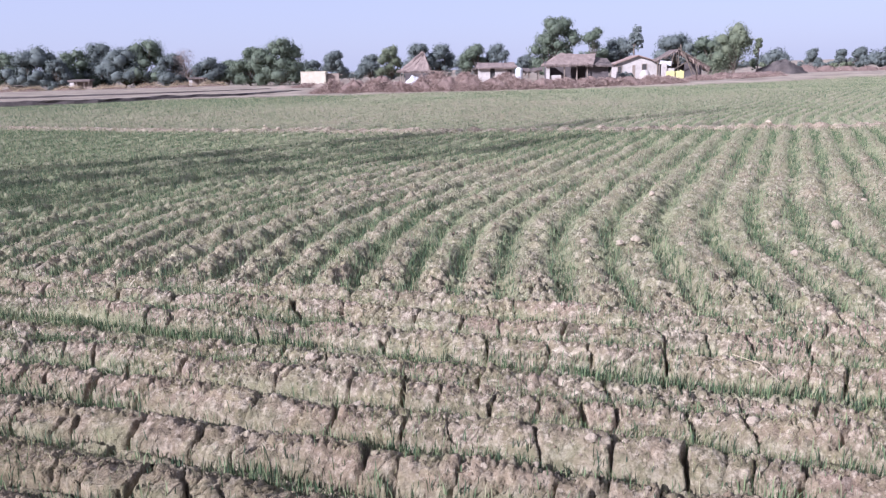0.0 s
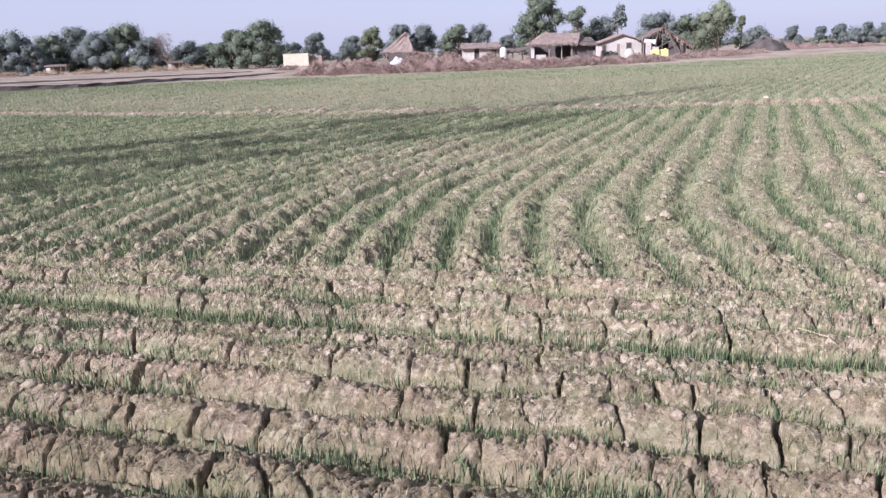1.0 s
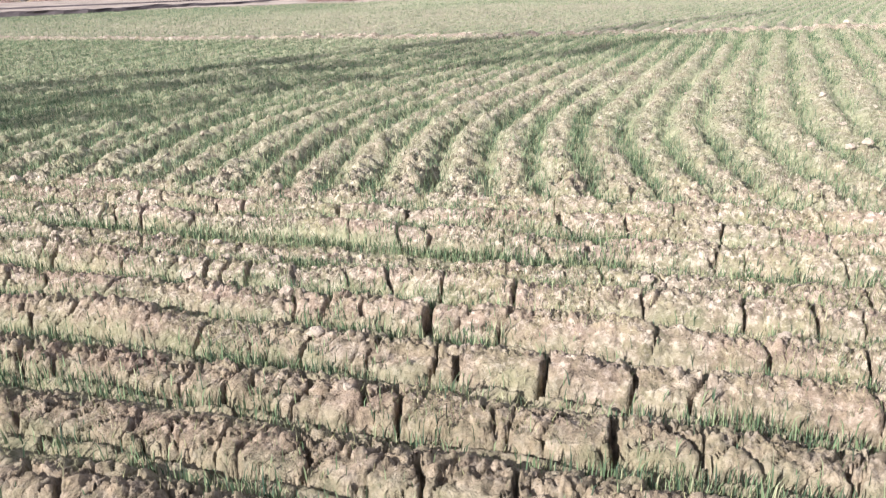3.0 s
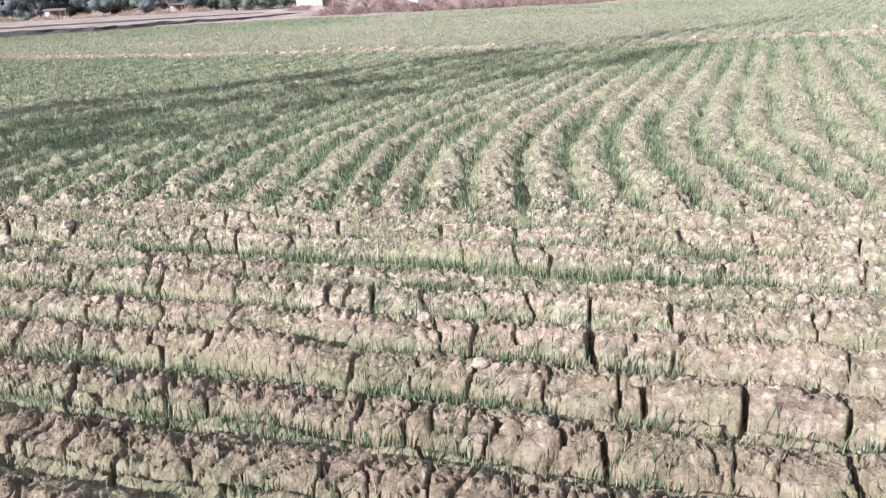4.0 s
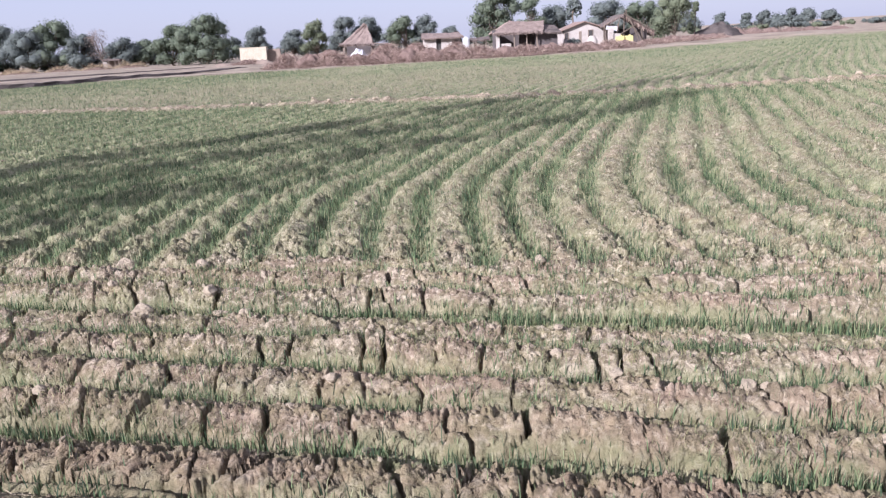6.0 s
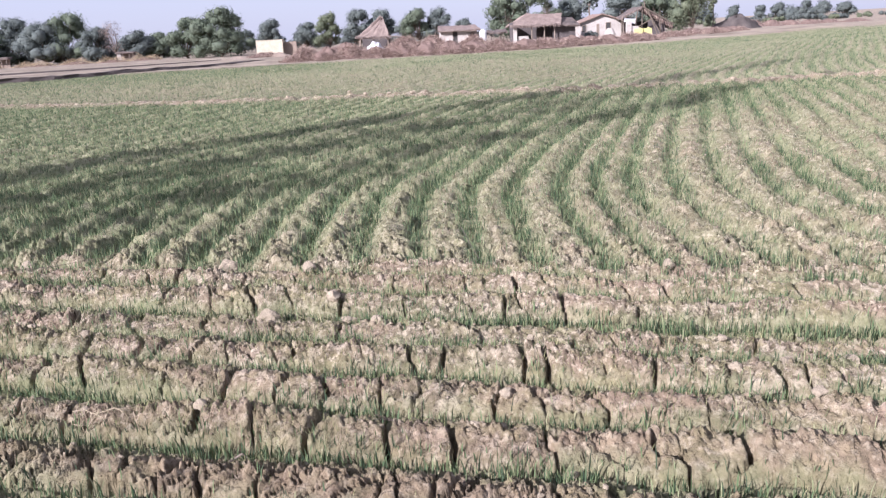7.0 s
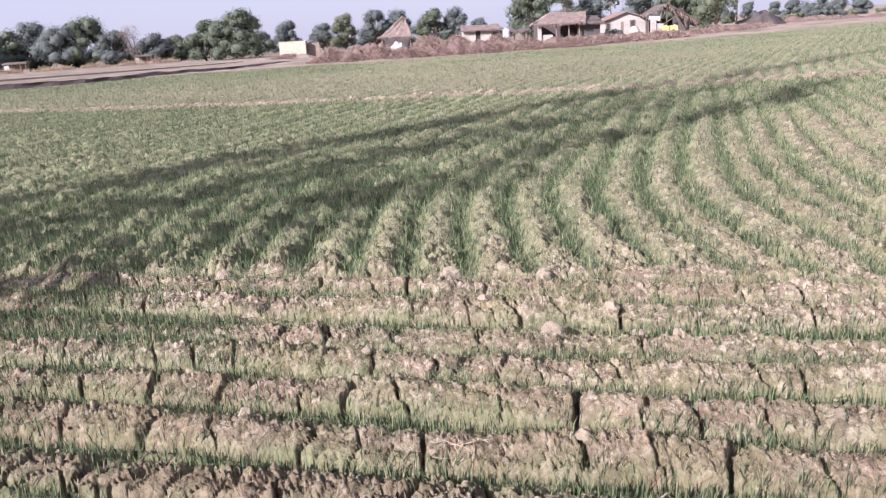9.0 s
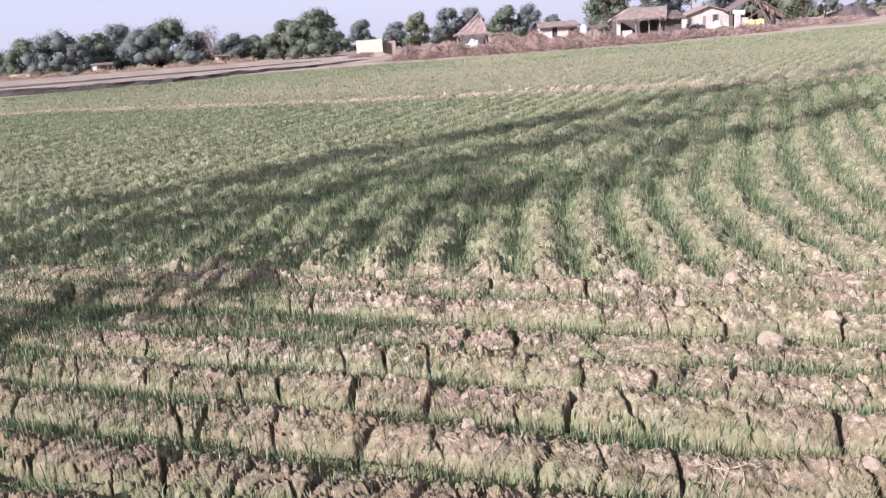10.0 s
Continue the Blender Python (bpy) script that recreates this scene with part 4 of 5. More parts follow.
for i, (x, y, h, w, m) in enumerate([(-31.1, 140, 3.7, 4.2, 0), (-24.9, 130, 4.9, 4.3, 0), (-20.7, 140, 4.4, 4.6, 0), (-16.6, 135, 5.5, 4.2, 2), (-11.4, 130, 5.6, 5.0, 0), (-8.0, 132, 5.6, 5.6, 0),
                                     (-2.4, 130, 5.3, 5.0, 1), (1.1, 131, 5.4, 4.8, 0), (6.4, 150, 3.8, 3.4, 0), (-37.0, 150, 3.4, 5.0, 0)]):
    tree(x, y, h * 1.05, w * 1.25, 260 + i, (leaf_hazy, leaf_mid, leaf_pale)[m], "rounded dark green tree far behind the huts", 5000, 0.125, 0.04, 24, lobe=0.16)
tree(7.2, 88, 6.7, 6.4, 281, leaf_mid, "tall rounded bright green tree behind a thatched hut", 9500, 0.10, 0.06, 38, lobe=0.14)
tree(12.0, 95, 5.8, 4.2, 282, leaf_mid, "narrow green tree behind a thatched hut", 3400, 0.10, 0.16, 18, lobe=0.17)
tree(15.1, 98, 4.8, 6.8, 283, leaf_hazy, "low spreading dark green tree behind the huts", 5600, 0.10, 0.08, 26, lobe=0.15)
tree(15.9, 90, 5.6, 2.1, 284, leaf_hazy, "thin lopped tree with two drooping tufts", 420, 0.17, 0.5, 4, 1.2)
tree(23.4, 104, 5.3, 8.0, 285, leaf_hazy, "wide dark green tree behind a broken shed", 5600, 0.10, 0.08, 26, lobe=0.15)
tree(27.2, 102, 5.0, 7.4, 286, leaf_mid, "wide green tree behind a broken shed", 5600, 0.10, 0.08, 26, lobe=0.15)
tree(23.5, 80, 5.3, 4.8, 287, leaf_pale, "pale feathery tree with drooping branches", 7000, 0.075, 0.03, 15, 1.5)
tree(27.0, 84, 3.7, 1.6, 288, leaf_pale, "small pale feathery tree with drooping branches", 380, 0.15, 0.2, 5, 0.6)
for i, (x, y, h, w) in enumerate([(68.9, 200, 4.8, 7.4), (85.3, 220, 4.6, 4.8), (94.7, 225, 4.2, 4.4), (99.4, 225, 4.7, 4.8), (97.3, 205, 4.6, 5.6), (104.5, 210, 4.4, 6.0), (112.9, 215, 3.8, 6.2),
                                  (76.0, 230, 3.0, 9.0), (110.0, 235, 3.2, 12.0), (60.0, 215, 3.0, 7.0)]):
    tree(x, y, h, w, 300 + i, leaf_hazy, "small tree on the far horizon", 1700, 0.22, 0.0, 11)
# tall trees behind the walker, which throw the long shade over the field
for i, (along, across, h, w, leaves, low) in enumerate([(-9.2, 10.95, 11.5, 1.8, 240, 0.10), (-11.0, 12.8, 11.5, 3.6, 300, 0.10), (-9.8, 14.7, 11.5, 2.0, 225, 0.10),
                                                        (-14.2, 11.3, 17.5, 1.7, 185, 0.44), (-15.8, 13.2, 17.0, 3.0, 160, 0.44), (-14.8, 14.8, 18.5, 1.9, 160, 0.44), (-20.5, 14.4, 25.0, 2.1, 180, 0.62)]):
    c, d = math.cos(radians(SUN_TO)), math.sin(radians(SUN_TO))
    tree(along * c - across * d, along * d + across * c, h, w, 330 + i, leaf_mid, "tall slender leafy tree beside the field", leaves, 0.13, low, 64, lobe=0.17)

# ---- village ----


def box(bm, x0, x1, y0, y1, z0, z1, jag=0.0, r=None):
    vs = []
    for z in (z0, z1):
        for x, y in ((x0, y0), (x1, y0), (x1, y1), (x0, y1)):
            j = Vector((0, 0, 0)) if r is None else Vector((r.uniform(-jag, jag), r.uniform(-jag, jag), r.uniform(-jag, jag)))
            vs.append(bm.verts.new(Vector((x, y, z)) + j))
    for f in ((3, 2, 1, 0), (4, 5, 6, 7), (0, 1, 5, 4), (1, 2, 6, 5), (2, 3, 7, 6), (3, 0, 4, 7)):
        bm.faces.new([vs[i] for i in f])


def sheet(bm, a, b, c, d, nu, nv, thick, sag, rough, seed):
    """A thick uneven roof slope over the corners a b (eave) and d c (ridge)."""
    a, b, c, d = map(Vector, (a, b, c, d))
    r = random.Random(seed)
    n = (b - a).cross(d - a).normalized()
    if n.z < 0:
        n = -n
    grid = []
    for side in (0, 1):
        rows = []
        for j in range(nv + 1):
            line = []
            for i in range(nu + 1):
                u, v = i / nu, j / nv
                p = a.lerp(b, u).lerp(d.lerp(c, u), v)
                p = p - Vector((0, 0, sag * math.sin(math.pi * u) * (0.4 + 0.6 * v)))
                p += n * (r.uniform(-rough, rough)) + Vector((r.uniform(-rough, rough), 0, 0))
                if j == 0:
                    p -= (d - a).normalized() * r.uniform(0, rough * 3)
                line.append(bm.verts.new(p - n * thick * side))
            rows.append(line)
        grid.append(rows)
    for side, rows in enumerate(grid):
        for j in range(nv):
            for i in range(nu):
                f = [rows[j][i], rows[j][i + 1], rows[j + 1][i + 1], rows[j + 1][i]]
                bm.faces.new(f if side == 0 else f[::-1])
    t, o = grid
    rim = [(0, i) for i in range(nu)] + [(j, nu) for j in range(nv)] + [(nv, nu - i) for i in range(nu)] + [(nv - j, 0) for j in range(nv)]
    for k in range(len(rim)):
        (j0, i0), (j1, i1) = rim[k], rim[(k + 1) % len(rim)]
        bm.faces.new((t[j1][i1], t[j0][i0], o[j0][i0], o[j1][i1]))


def thing(name, x, y, label, category, group="", turn=0.0):
    ob = new(name)
    ob.location = (x, y, ground_at(x, y) - 0.03)
    ob.rotation_euler = (0, 0, radians(turn))
    return tagged(ob, label, category, group)


def add(name, parent, mat, *boxes, label="", jag=0.0, seed=0):
    bm = bmesh.new()
    for b in boxes:
        box(bm, *b, jag=jag, r=random.Random(seed) if jag else None)
    return part(name, bm, mat, parent, label)


def pole(parent, a, b, r=0.05, mat=None, name="post"):
    bm = bmesh.new()
    tube(bm, a, b, r, r * 0.8, 6)
    return part(name, bm, mat or wood, parent)


def fringe(name, parent, a, b, count, length, mat, seed):
    """Loose reed ends that hang from an eave."""
    r = np.random.RandomState(seed)
    t = r.uniform(0, 1, count)
    a, b = np.array(a), np.array(b)
    p = a[None] + (b - a)[None] * t[:, None] + r.normal(0, 0.03, (count, 3))
    q = p + np.stack([r.normal(0, 0.1, count), r.normal(-0.08, 0.05, count), -length * r.uniform(0.3, 1.2, count)], -1)
    w = np.array([0.035, 0, 0])
    me = mesh_from_arrays(name, np.stack([p - w, p + w, q], 1).reshape(-1, 3), np.arange(count * 3), np.arange(count) * 3, [mat])
    ob = new(name, me)
    ob.parent = parent
    return ob


# cream block hut
h = thing("small_hut", -16.5, 75.5, "low pale plastered block with a flat top", "hut")
add("wall", h, cream, (-1.2, 1.15, -0.5, 0.9, 0, 1.36), jag=0.03, seed=1)
add("roof", h, cream, (-1.22, 1.18, -0.53, 0.95, 1.36, 1.46), jag=0.06, seed=2)
add("door", h, wood, (1.15, 1.2, -0.2, 0.5, 0, 1.15))
add("side_screen", h, mud, (1.2, 2.3, 0.2, 0.4, 0, 1.2), jag=0.05, seed=3, label="brown reed screen leaning beside the block")
pole(h, (1.3, 0.3, 1.2), (2.6, 0.5, 1.1), 0.04, name="roof_pole")

# peaked thatch shelter
h = thing("thatched_shelter", -7.0, 80, "open shelter under a steep peaked thatch roof", "shelter")
bm = bmesh.new()
sheet(bm, (-2.0, -1.4, 1.3), (1.15, -1.4, 1.3), (0.62, 0.0, 3.12), (0.40, 0.0, 3.2), 12, 7, 0.14, 0.06, 0.05, 1)
sheet(bm, (1.15, 1.4, 1.3), (-2.0, 1.4, 1.3), (0.40, 0.0, 3.2), (0.62, 0.0, 3.12), 12, 7, 0.14, 0.06, 0.05, 2)
part("roof", bm, thatch, h, "grey-brown thatch rising to a point")
fringe("eave_reeds", h, (-2.0, -1.45, 1.4), (1.3, -1.45, 1.3), 160, 0.3, twig_bare, 4)
for x in (-1.7, -0.4, 1.0):
    pole(h, (x, -1.1, 0), (x, -1.1, 1.5), 0.06)
    pole(h, (x, 1.1, 0), (x, 1.1, 1.5), 0.06)
add("wall", h, shaded_mud, (-1.5, 1.2, 1.0, 1.15, 0, 1.3), jag=0.04, seed=5)
pole(h, (-0.2, -1.2, 1.35), (2.9, -1.0, 0.7), 0.05, name="leaning_pole")
pole(h, (0.4, -1.2, 1.4), (3.6, -1.1, 1.0), 0.05, name="leaning_pole")
h = thing("white_sack", -7.2, 76.5, "white plastic sheet heaped beside the shelter", "sheet")
bm = bmesh.new()
bmesh.ops.create_icosphere(bm, subdivisions=3, radius=1)
for vert in bm.verts:
    f = 1 + 0.35 * noise.noise(vert.co * 2.2)
    vert.co = Vector((vert.co.x * 0.75 * f, vert.co.y * 0.5 * f, max(0, vert.co.z) * 0.8 * f))
part("heap", bm, cloth, h)

# long low shed
h = thing("long_shed", 0.6, 78, "long low whitewashed shed under a flat thatch roof", "shed")
add("wall", h, limewash, (-1.7, -0.55, -0.6, -0.45, 0, 1.45), (-0.1, 0.9, -0.6, -0.45, 0, 1.4), (0.9, 1.75, -0.4, -0.25, 0, 1.4), (-1.7, 1.75, 1.5, 1.65, 0, 1.5), (-1.72, -1.57, -0.45, 1.5, 0, 1.45), (1.6, 1.75, -0.25, 1.5, 0, 1.45), jag=0.02, seed=6)
add("door", h, shade_black, (-0.55, -0.1, -0.5, -0.45, 0, 1.3), label="dark panel for the shade in a doorway")
add("window", h, shade_black, (1.1, 1.5, -0.45, -0.402, 0.2, 1.1), label="dark panel for the shade in a doorway")
bm = bmesh.new()
sheet(bm, (-1.9, -1.0, 1.42), (2.0, -1.0, 1.4), (1.8, 1.8, 1.85), (-1.8, 1.8, 1.9), 14, 6, 0.12, 0.05, 0.035, 7)
part("roof", bm, thatch, h)
fringe("eave_reeds", h, (-1.9, -1.03, 1.42), (2.0, -1.03, 1.4), 120, 0.16, twig_bare, 8)
h = thing("water_tank", 2.75, 76, "upright white plastic water tank", "tank")
bm = bmesh.new()
for z0, z1, r0, r1 in ((0, 1.15, 0.34, 0.34), (1.15, 1.3, 0.34, 0.2), (1.3, 1.38, 0.14, 0.14)):
    tube(bm, (0, 0, z0), (0, 0, z1), r0, r1, 20)
part("body", bm, white_plastic, h)
h = thing("brush_shed", 4.0, 77, "low dark brush lean-to on rough poles", "shed")
bm = bmesh.new()
sheet(bm, (-1.3, -0.9, 1.05), (1.0, -0.9, 1.1), (1.0, 0.9, 1.35), (-1.3, 0.9, 1.3), 9, 5, 0.16, 0.08, 0.05, 9)
part("roof", bm, dark_thatch, h)
for x in (-1.1, -0.3, 0.6):
    pole(h, (x, -0.8, 0), (x, -0.8, 1.1), 0.05)
    pole(h, (x, 0.8, 0), (x, 0.8, 1.3), 0.05)

# thatched house with an open porch
h = thing("thatched_house", 7.6, 72.5, "mud house with a sagging thatch roof and open porch", "house")
add("wall", h, shaded_mud, (-2.6, 2.9, 1.9, 2.1, 0, 1.75), (-2.6, -2.4, 0.2, 1.9, 0, 1.75), (0.9, 2.9, -0.1, 0.1, 0, 1.55), (2.75, 2.9, 0.1, 1.9, 0, 1.6), jag=0.03, seed=11, label="mud wall coloured dark for the shade under the eaves")
add("pillar", h, limewash, (-2.6, -2.3, -0.5, -0.25, 0, 1.6), jag=0.02, seed=12, label="whitewashed pillar")
add("low_wall", h, limewash, (-2.2, -1.3, -0.35, -0.2, 0, 0.55), jag=0.03, seed=13, label="whitewashed low wall")
for x in (-1.0, 0.1, 1.0):
    pole(h, (x, -0.45, 0), (x, -0.45, 1.55), 0.06)
bm = bmesh.new()
sheet(bm, (-2.9, -0.8, 1.5), (1.5, -0.8, 1.45), (1.9, 1.0, 2.35), (-1.2, 1.0, 2.5), 16, 8, 0.16, 0.10, 0.04, 14)
sheet(bm, (1.7, 2.6, 1.5), (-2.9, 2.6, 1.5), (-1.2, 1.0, 2.5), (1.9, 1.0, 2.35), 16, 8, 0.16, 0.10, 0.04, 15)
part("roof", bm, thatch, h, "sagging brown thatch")
bm = bmesh.new()
sheet(bm, (1.3, -0.7, 1.4), (3.2, -0.6, 1.25), (3.0, 1.6, 1.9), (1.5, 1.4, 2.2), 8, 6, 0.12, 0.05, 0.03, 16)
part("side_roof", bm, dark_thatch, h, "lower dark thatch over the side room")
fringe("eave_reeds", h, (-2.9, -0.84, 1.5), (1.5, -0.84, 1.45), 220, 0.28, twig_bare, 17)

# whitewashed gabled house
h = thing("white_house", 13.8, 76, "whitewashed mud house with a gable front", "house")
bm = bmesh.new()
vs = [bm.verts.new(p) for p in ((-2.0, 0, 0), (1.7, 0, 0), (1.7, 0, 1.5), (-0.1, 0, 2.05), (-2.0, 0, 1.5))]
ws = [bm.verts.new(v.co + Vector((0, 3.4, 0))) for v in vs]
bm.faces.new(vs)
bm.faces.new(ws[::-1])
for i in range(5):
    bm.faces.new((vs[(i + 1) % 5], vs[i], ws[i], ws[(i + 1) % 5]))
part("wall", bm, limewash, h)
win = add("window", h, shade_black, (0.30, 0.68, -0.02, 0.01, 0.75, 1.3))
add("frame", win, wood, (0.25, 0.30, -0.05, 0.0, 0.7, 1.35), (0.68, 0.73, -0.05, 0.0, 0.7, 1.35), (0.30, 0.68, -0.05, 0.0, 0.7, 0.75), (0.30, 0.68, -0.05, 0.0, 1.3, 1.35))
win = add("window", h, shade_black, (-1.9, -1.6, -0.02, 0.01, 0.6, 1.15))
add("frame", win, wood, (-1.95, -1.9, -0.05, 0.0, 0.55, 1.2), (-1.6, -1.55, -0.05, 0.0, 0.55, 1.2), (-1.9, -1.6, -0.05, 0.0, 1.15, 1.2))
add("door", h, wood, (-0.6, -0.35, -0.03, 0.01, 0, 1.25), label="weathered wooden door")
bm = bmesh.new()
sheet(bm, (-2.3, -0.3, 1.42), (-2.3, 3.6, 1.42), (-0.1, 3.6, 2.15), (-0.1, -0.3, 2.15), 8, 6, 0.09, 0.02, 0.02, 21)
sheet(bm, (2.1, 3.6, 1.4), (2.1, -0.3, 1.4), (-0.1, -0.3, 2.15), (-0.1, 3.6, 2.15), 8, 6, 0.09, 0.02, 0.02, 22)
part("roof", bm, tile_red, h, "thin reddish-brown roof edge")
h = thing("clay_jar_stand", 14.1, 74.6, "pale clay oven beside the house wall", "oven")
bm = bmesh.new()
for z0, z1, r0, r1 in ((0, 0.35, 0.45, 0.5), (0.35, 0.75, 0.5, 0.3), (0.75, 0.85, 0.3, 0.22)):
    tube(bm, (0, 0, z0), (0, 0, z1), r0, r1, 16)
part("body", bm, limewash, h)
h = thing("bush", 12.4, 74.8, "small dark green bush before the house", "bush")
c = leaf_cloud("crown", [(0, 0, 0.35), (0.4, 0.1, 0.3), (-0.35, 0, 0.3)], [0.4, 0.32, 0.3], 260, 0.11, leaf_hazy, 24)
c.parent = h
h = thing("white_pillar", 15.8, 74.6, "whitewashed gate pillar beside the house", "pillar")
add("shaft", h, limewash, (-0.22, 0.22, -0.2, 0.2, 0, 1.35), jag=0.03, seed=25)
add("screen", h, limewash, (0.24, 0.9, -0.05, 0.05, 0, 0.9), jag=0.04, seed=26, label="pale broken wall")

# broken thatch shed with bare poles
h = thing("broken_shed", 17.3, 75.5, "collapsing shed of dark thatch over bare poles", "shed")
bm = bmesh.new()
sheet(bm, (-2.2, -0.6, 1.65), (-2.2, 2.0, 1.65), (-0.2, 2.0, 2.65), (-0.2, -0.6, 2.6), 7, 7, 0.14, 0.05, 0.05, 27)
sheet(bm, (2.9, 2.0, 0.75), (2.9, -0.2, 0.7), (-0.2, -0.3, 2.6), (-0.2, 2.0, 2.65), 9, 8, 0.14, 0.06, 0.06, 28)
part("roof", bm, dark_thatch, h)
add("wall", h, shaded_mud, (-1.9, 2.2, 1.7, 1.85, 0, 1.3), (-1.9, -0.7, -0.15, 0.0, 0, 1.55), (0.5, 2.1, -0.05, 0.1, 0, 1.35), jag=0.05, seed=29)
for a, b in (((-2.0, -0.5, 0), (-2.0, -0.5, 1.7)), ((-0.2, -0.55, 0), (-0.15, -0.55, 2.75)), ((-1.9, -0.6, 0.1), (0.9, -0.65, 1.6)), ((-0.1, -0.7, 2.6), (1.5, -0.9, 0.1)), ((0.3, -0.7, 2.3), (1.1, -1.0, 0.1)),
             ((1.6, -0.5, 0), (1.4, -0.4, 1.9)), ((-0.25, -0.75, 2.6), (2.7, -0.8, 0.9)), ((2.6, -0.3, 0), (2.6, -0.3, 0.9)), ((-1.0, -0.6, 0), (-0.6, -0.6, 2.2)), ((0.1, -0.6, 2.3), (0.0, -0.5, 3.0))):
    pole(h, a, b, 0.06, bark)
fringe("hanging_reeds", h, (-2.1, -0.65, 1.75), (-0.2, -0.65, 2.6), 60, 0.35, twig_bare, 30)
fringe("hanging_reeds", h, (-0.2, -0.45, 2.5), (2.7, -0.4, 0.9), 120, 0.5, thorn, 31)
h = thing("hung_cloth", 15.95, 74.9, "pale blue-white cloth hung under the shed roof", "cloth")
bm = bmesh.new()
sheet(bm, (-0.5, 0, 1.35), (0.6, 0, 1.15), (0.6, 0.1, 1.55), (-0.5, 0.1, 1.7), 6, 3, 0.02, 0.06, 0.02, 32)
part("cloth", bm, cloth, h)
pole(h, (-0.5, 0.05, 0), (-0.5, 0.05, 1.75), 0.03)
pole(h, (0.6, 0.05, 0), (0.6, 0.05, 1.75), 0.03)
for i, x in enumerate((15.42, 16.18)):
    h = thing("yellow_drum", x, 70.2, "square yellow plastic container standing before the shed", "container", "yellow containers before the shed")
    bm = bmesh.new()
    box(bm, -0.33, 0.33, -0.3, 0.3, 0, 0.66)
    bmesh.ops.bevel(bm, geom=bm.edges[:], offset=0.05, segments=2, affect="EDGES")
    part("body", bm, yellow, h)
    bm = bmesh.new()
    tube(bm, (0.1, 0, 0.65), (0.1, 0, 0.74), 0.09, 0.09, 12)
    part("cap", bm, yellow, h)

# heaps and brush


def heap(name, x, y, sx, sy, h, mat, label, seed, category="heap"):
    bm = bmesh.new()
    n, m = 28, 12
    rows = []
    o = Vector((seed * 3.7, seed * 1.9, 0))
    for j in range(m + 1):
        t = j / m
        line = []
        for i in range(n):
            a = 2 * math.pi * i / n
            d = Vector((math.cos(a), math.sin(a), t))
            f = 1 + 0.3 * noise.noise(d * 1.8 + o) + 0.12 * noise.noise(d * 5 + o)
            line.append(bm.verts.new((math.cos(a) * sx * (1 - t) * f, math.sin(a) * sy * (1 - t) * f, h * math.sin(t * math.pi / 2) ** 1.2 * (0.85 + 0.3 * noise.noise(d * 2.3 + o)))))
        rows.append(line)
    for j in range(m):
        for i in range(n):
            bm.faces.new((rows[j][i], rows[j][(i + 1) % n], rows[j + 1][(i + 1) % n], rows[j + 1][i]))
    bmesh.ops.remove_doubles(bm, verts=bm.verts, dist=1e-4)
    ob = finish(name, bm, mat, True)
    ob.location = (x, y, ground_at(x, y) - 0.06)
    return tagged(ob, label, category)


def brush(x, y, sx, sy, h, seed, count=700, mat=None, label="heap of dry reddish-brown thorn brush along the field edge"):
    """A heap of cut thorn branches: a low lumpy core and many twigs."""
    top = thing("brush_heap", x, y, label, "brush heap", "thorn brush along the field edge")
    core = heap("core", 0, 0, sx * 0.92, sy * 0.9, h * (0.72 if mat is None else 0.3), thorn_core, "", seed)
    core.location = (0, 0, 0)
    core.parent = top
    for key in ("label", "category"):
        if key in core:
            del core[key]
    r = np.random.RandomState(seed)
    a, t = r.uniform(0, 2 * np.pi, count), r.uniform(0, 1, count) ** 0.6
    px, py = np.cos(a) * sx * t, np.sin(a) * sy * t
    pz = h * 0.72 * np.clip(1 - t ** 2, 0.02, 1) * (0.8 + 0.4 * vnoise(px * 1.3 + seed, py * 1.3, seed))
    p = np.stack([px, py, pz * r.uniform(0.5, 1.0, count)], -1)
    d = np.stack([np.cos(a) * 0.7 + r.normal(0, 0.7, count), np.sin(a) * 0.7 + r.normal(0, 0.7, count), r.uniform(-0.1, 0.9, count)], -1)
    d /= np.linalg.norm(d, axis=1)[:, None]
    q = p + d * (r.uniform(0.12, 0.45, count) * (0.5 + 0.5 * h))[:, None]
    w = np.cross(d, r.normal(0, 1, (count, 3)))
    w *= (r.uniform(0.006, 0.016, count) / np.linalg.norm(w, axis=1))[:, None]
    me = mesh_from_arrays("tangle", np.stack([p - w, p + w, q], 1).reshape(-1, 3), np.arange(count * 3), np.arange(count) * 3, [mat or thorn])
    ob = new("tangle", me)
    ob.parent = top
    return top


rr = random.Random(5)
for i, (x, y, h) in enumerate([(-11.6, 58.8, 1.25), (-9.9, 58.5, 1.4), (-8.2, 58.2, 1.2), (-6.5, 58.0, 1.25), (-4.8, 57.8, 1.45), (-3.1, 57.6, 1.4), (-1.4, 57.4, 1.35), (0.3, 57.3, 1.2), (2.0, 57.3, 1.1), (3.7, 57.3, 1.1), (5.4, 57.5, 1.05)]):
    brush(x, y, 1.6, 1.1, h, 400 + i, 2800)
for i, (x, y, h) in enumerate([(7.0, 58, 1.05), (8.6, 58.6, 1.0), (10.2, 59.2, 1.05), (11.8, 60, 0.95), (13.3, 61.5, 0.85), (-16.9, 73.6, 0.6), (17.2, 66.5, 0.6), (19.0, 67.5, 0.75), (20.8, 68.5, 0.7), (22.6, 70, 0.7), (24.2, 72, 0.6), (-4.5, 70, 1.7), (-2.0, 70, 1.6), (-9.4, 70, 1.4), (1.2, 70, 1.3)]):
    brush(x, y, 1.6, 1.0, h, 420 + i, 2400)
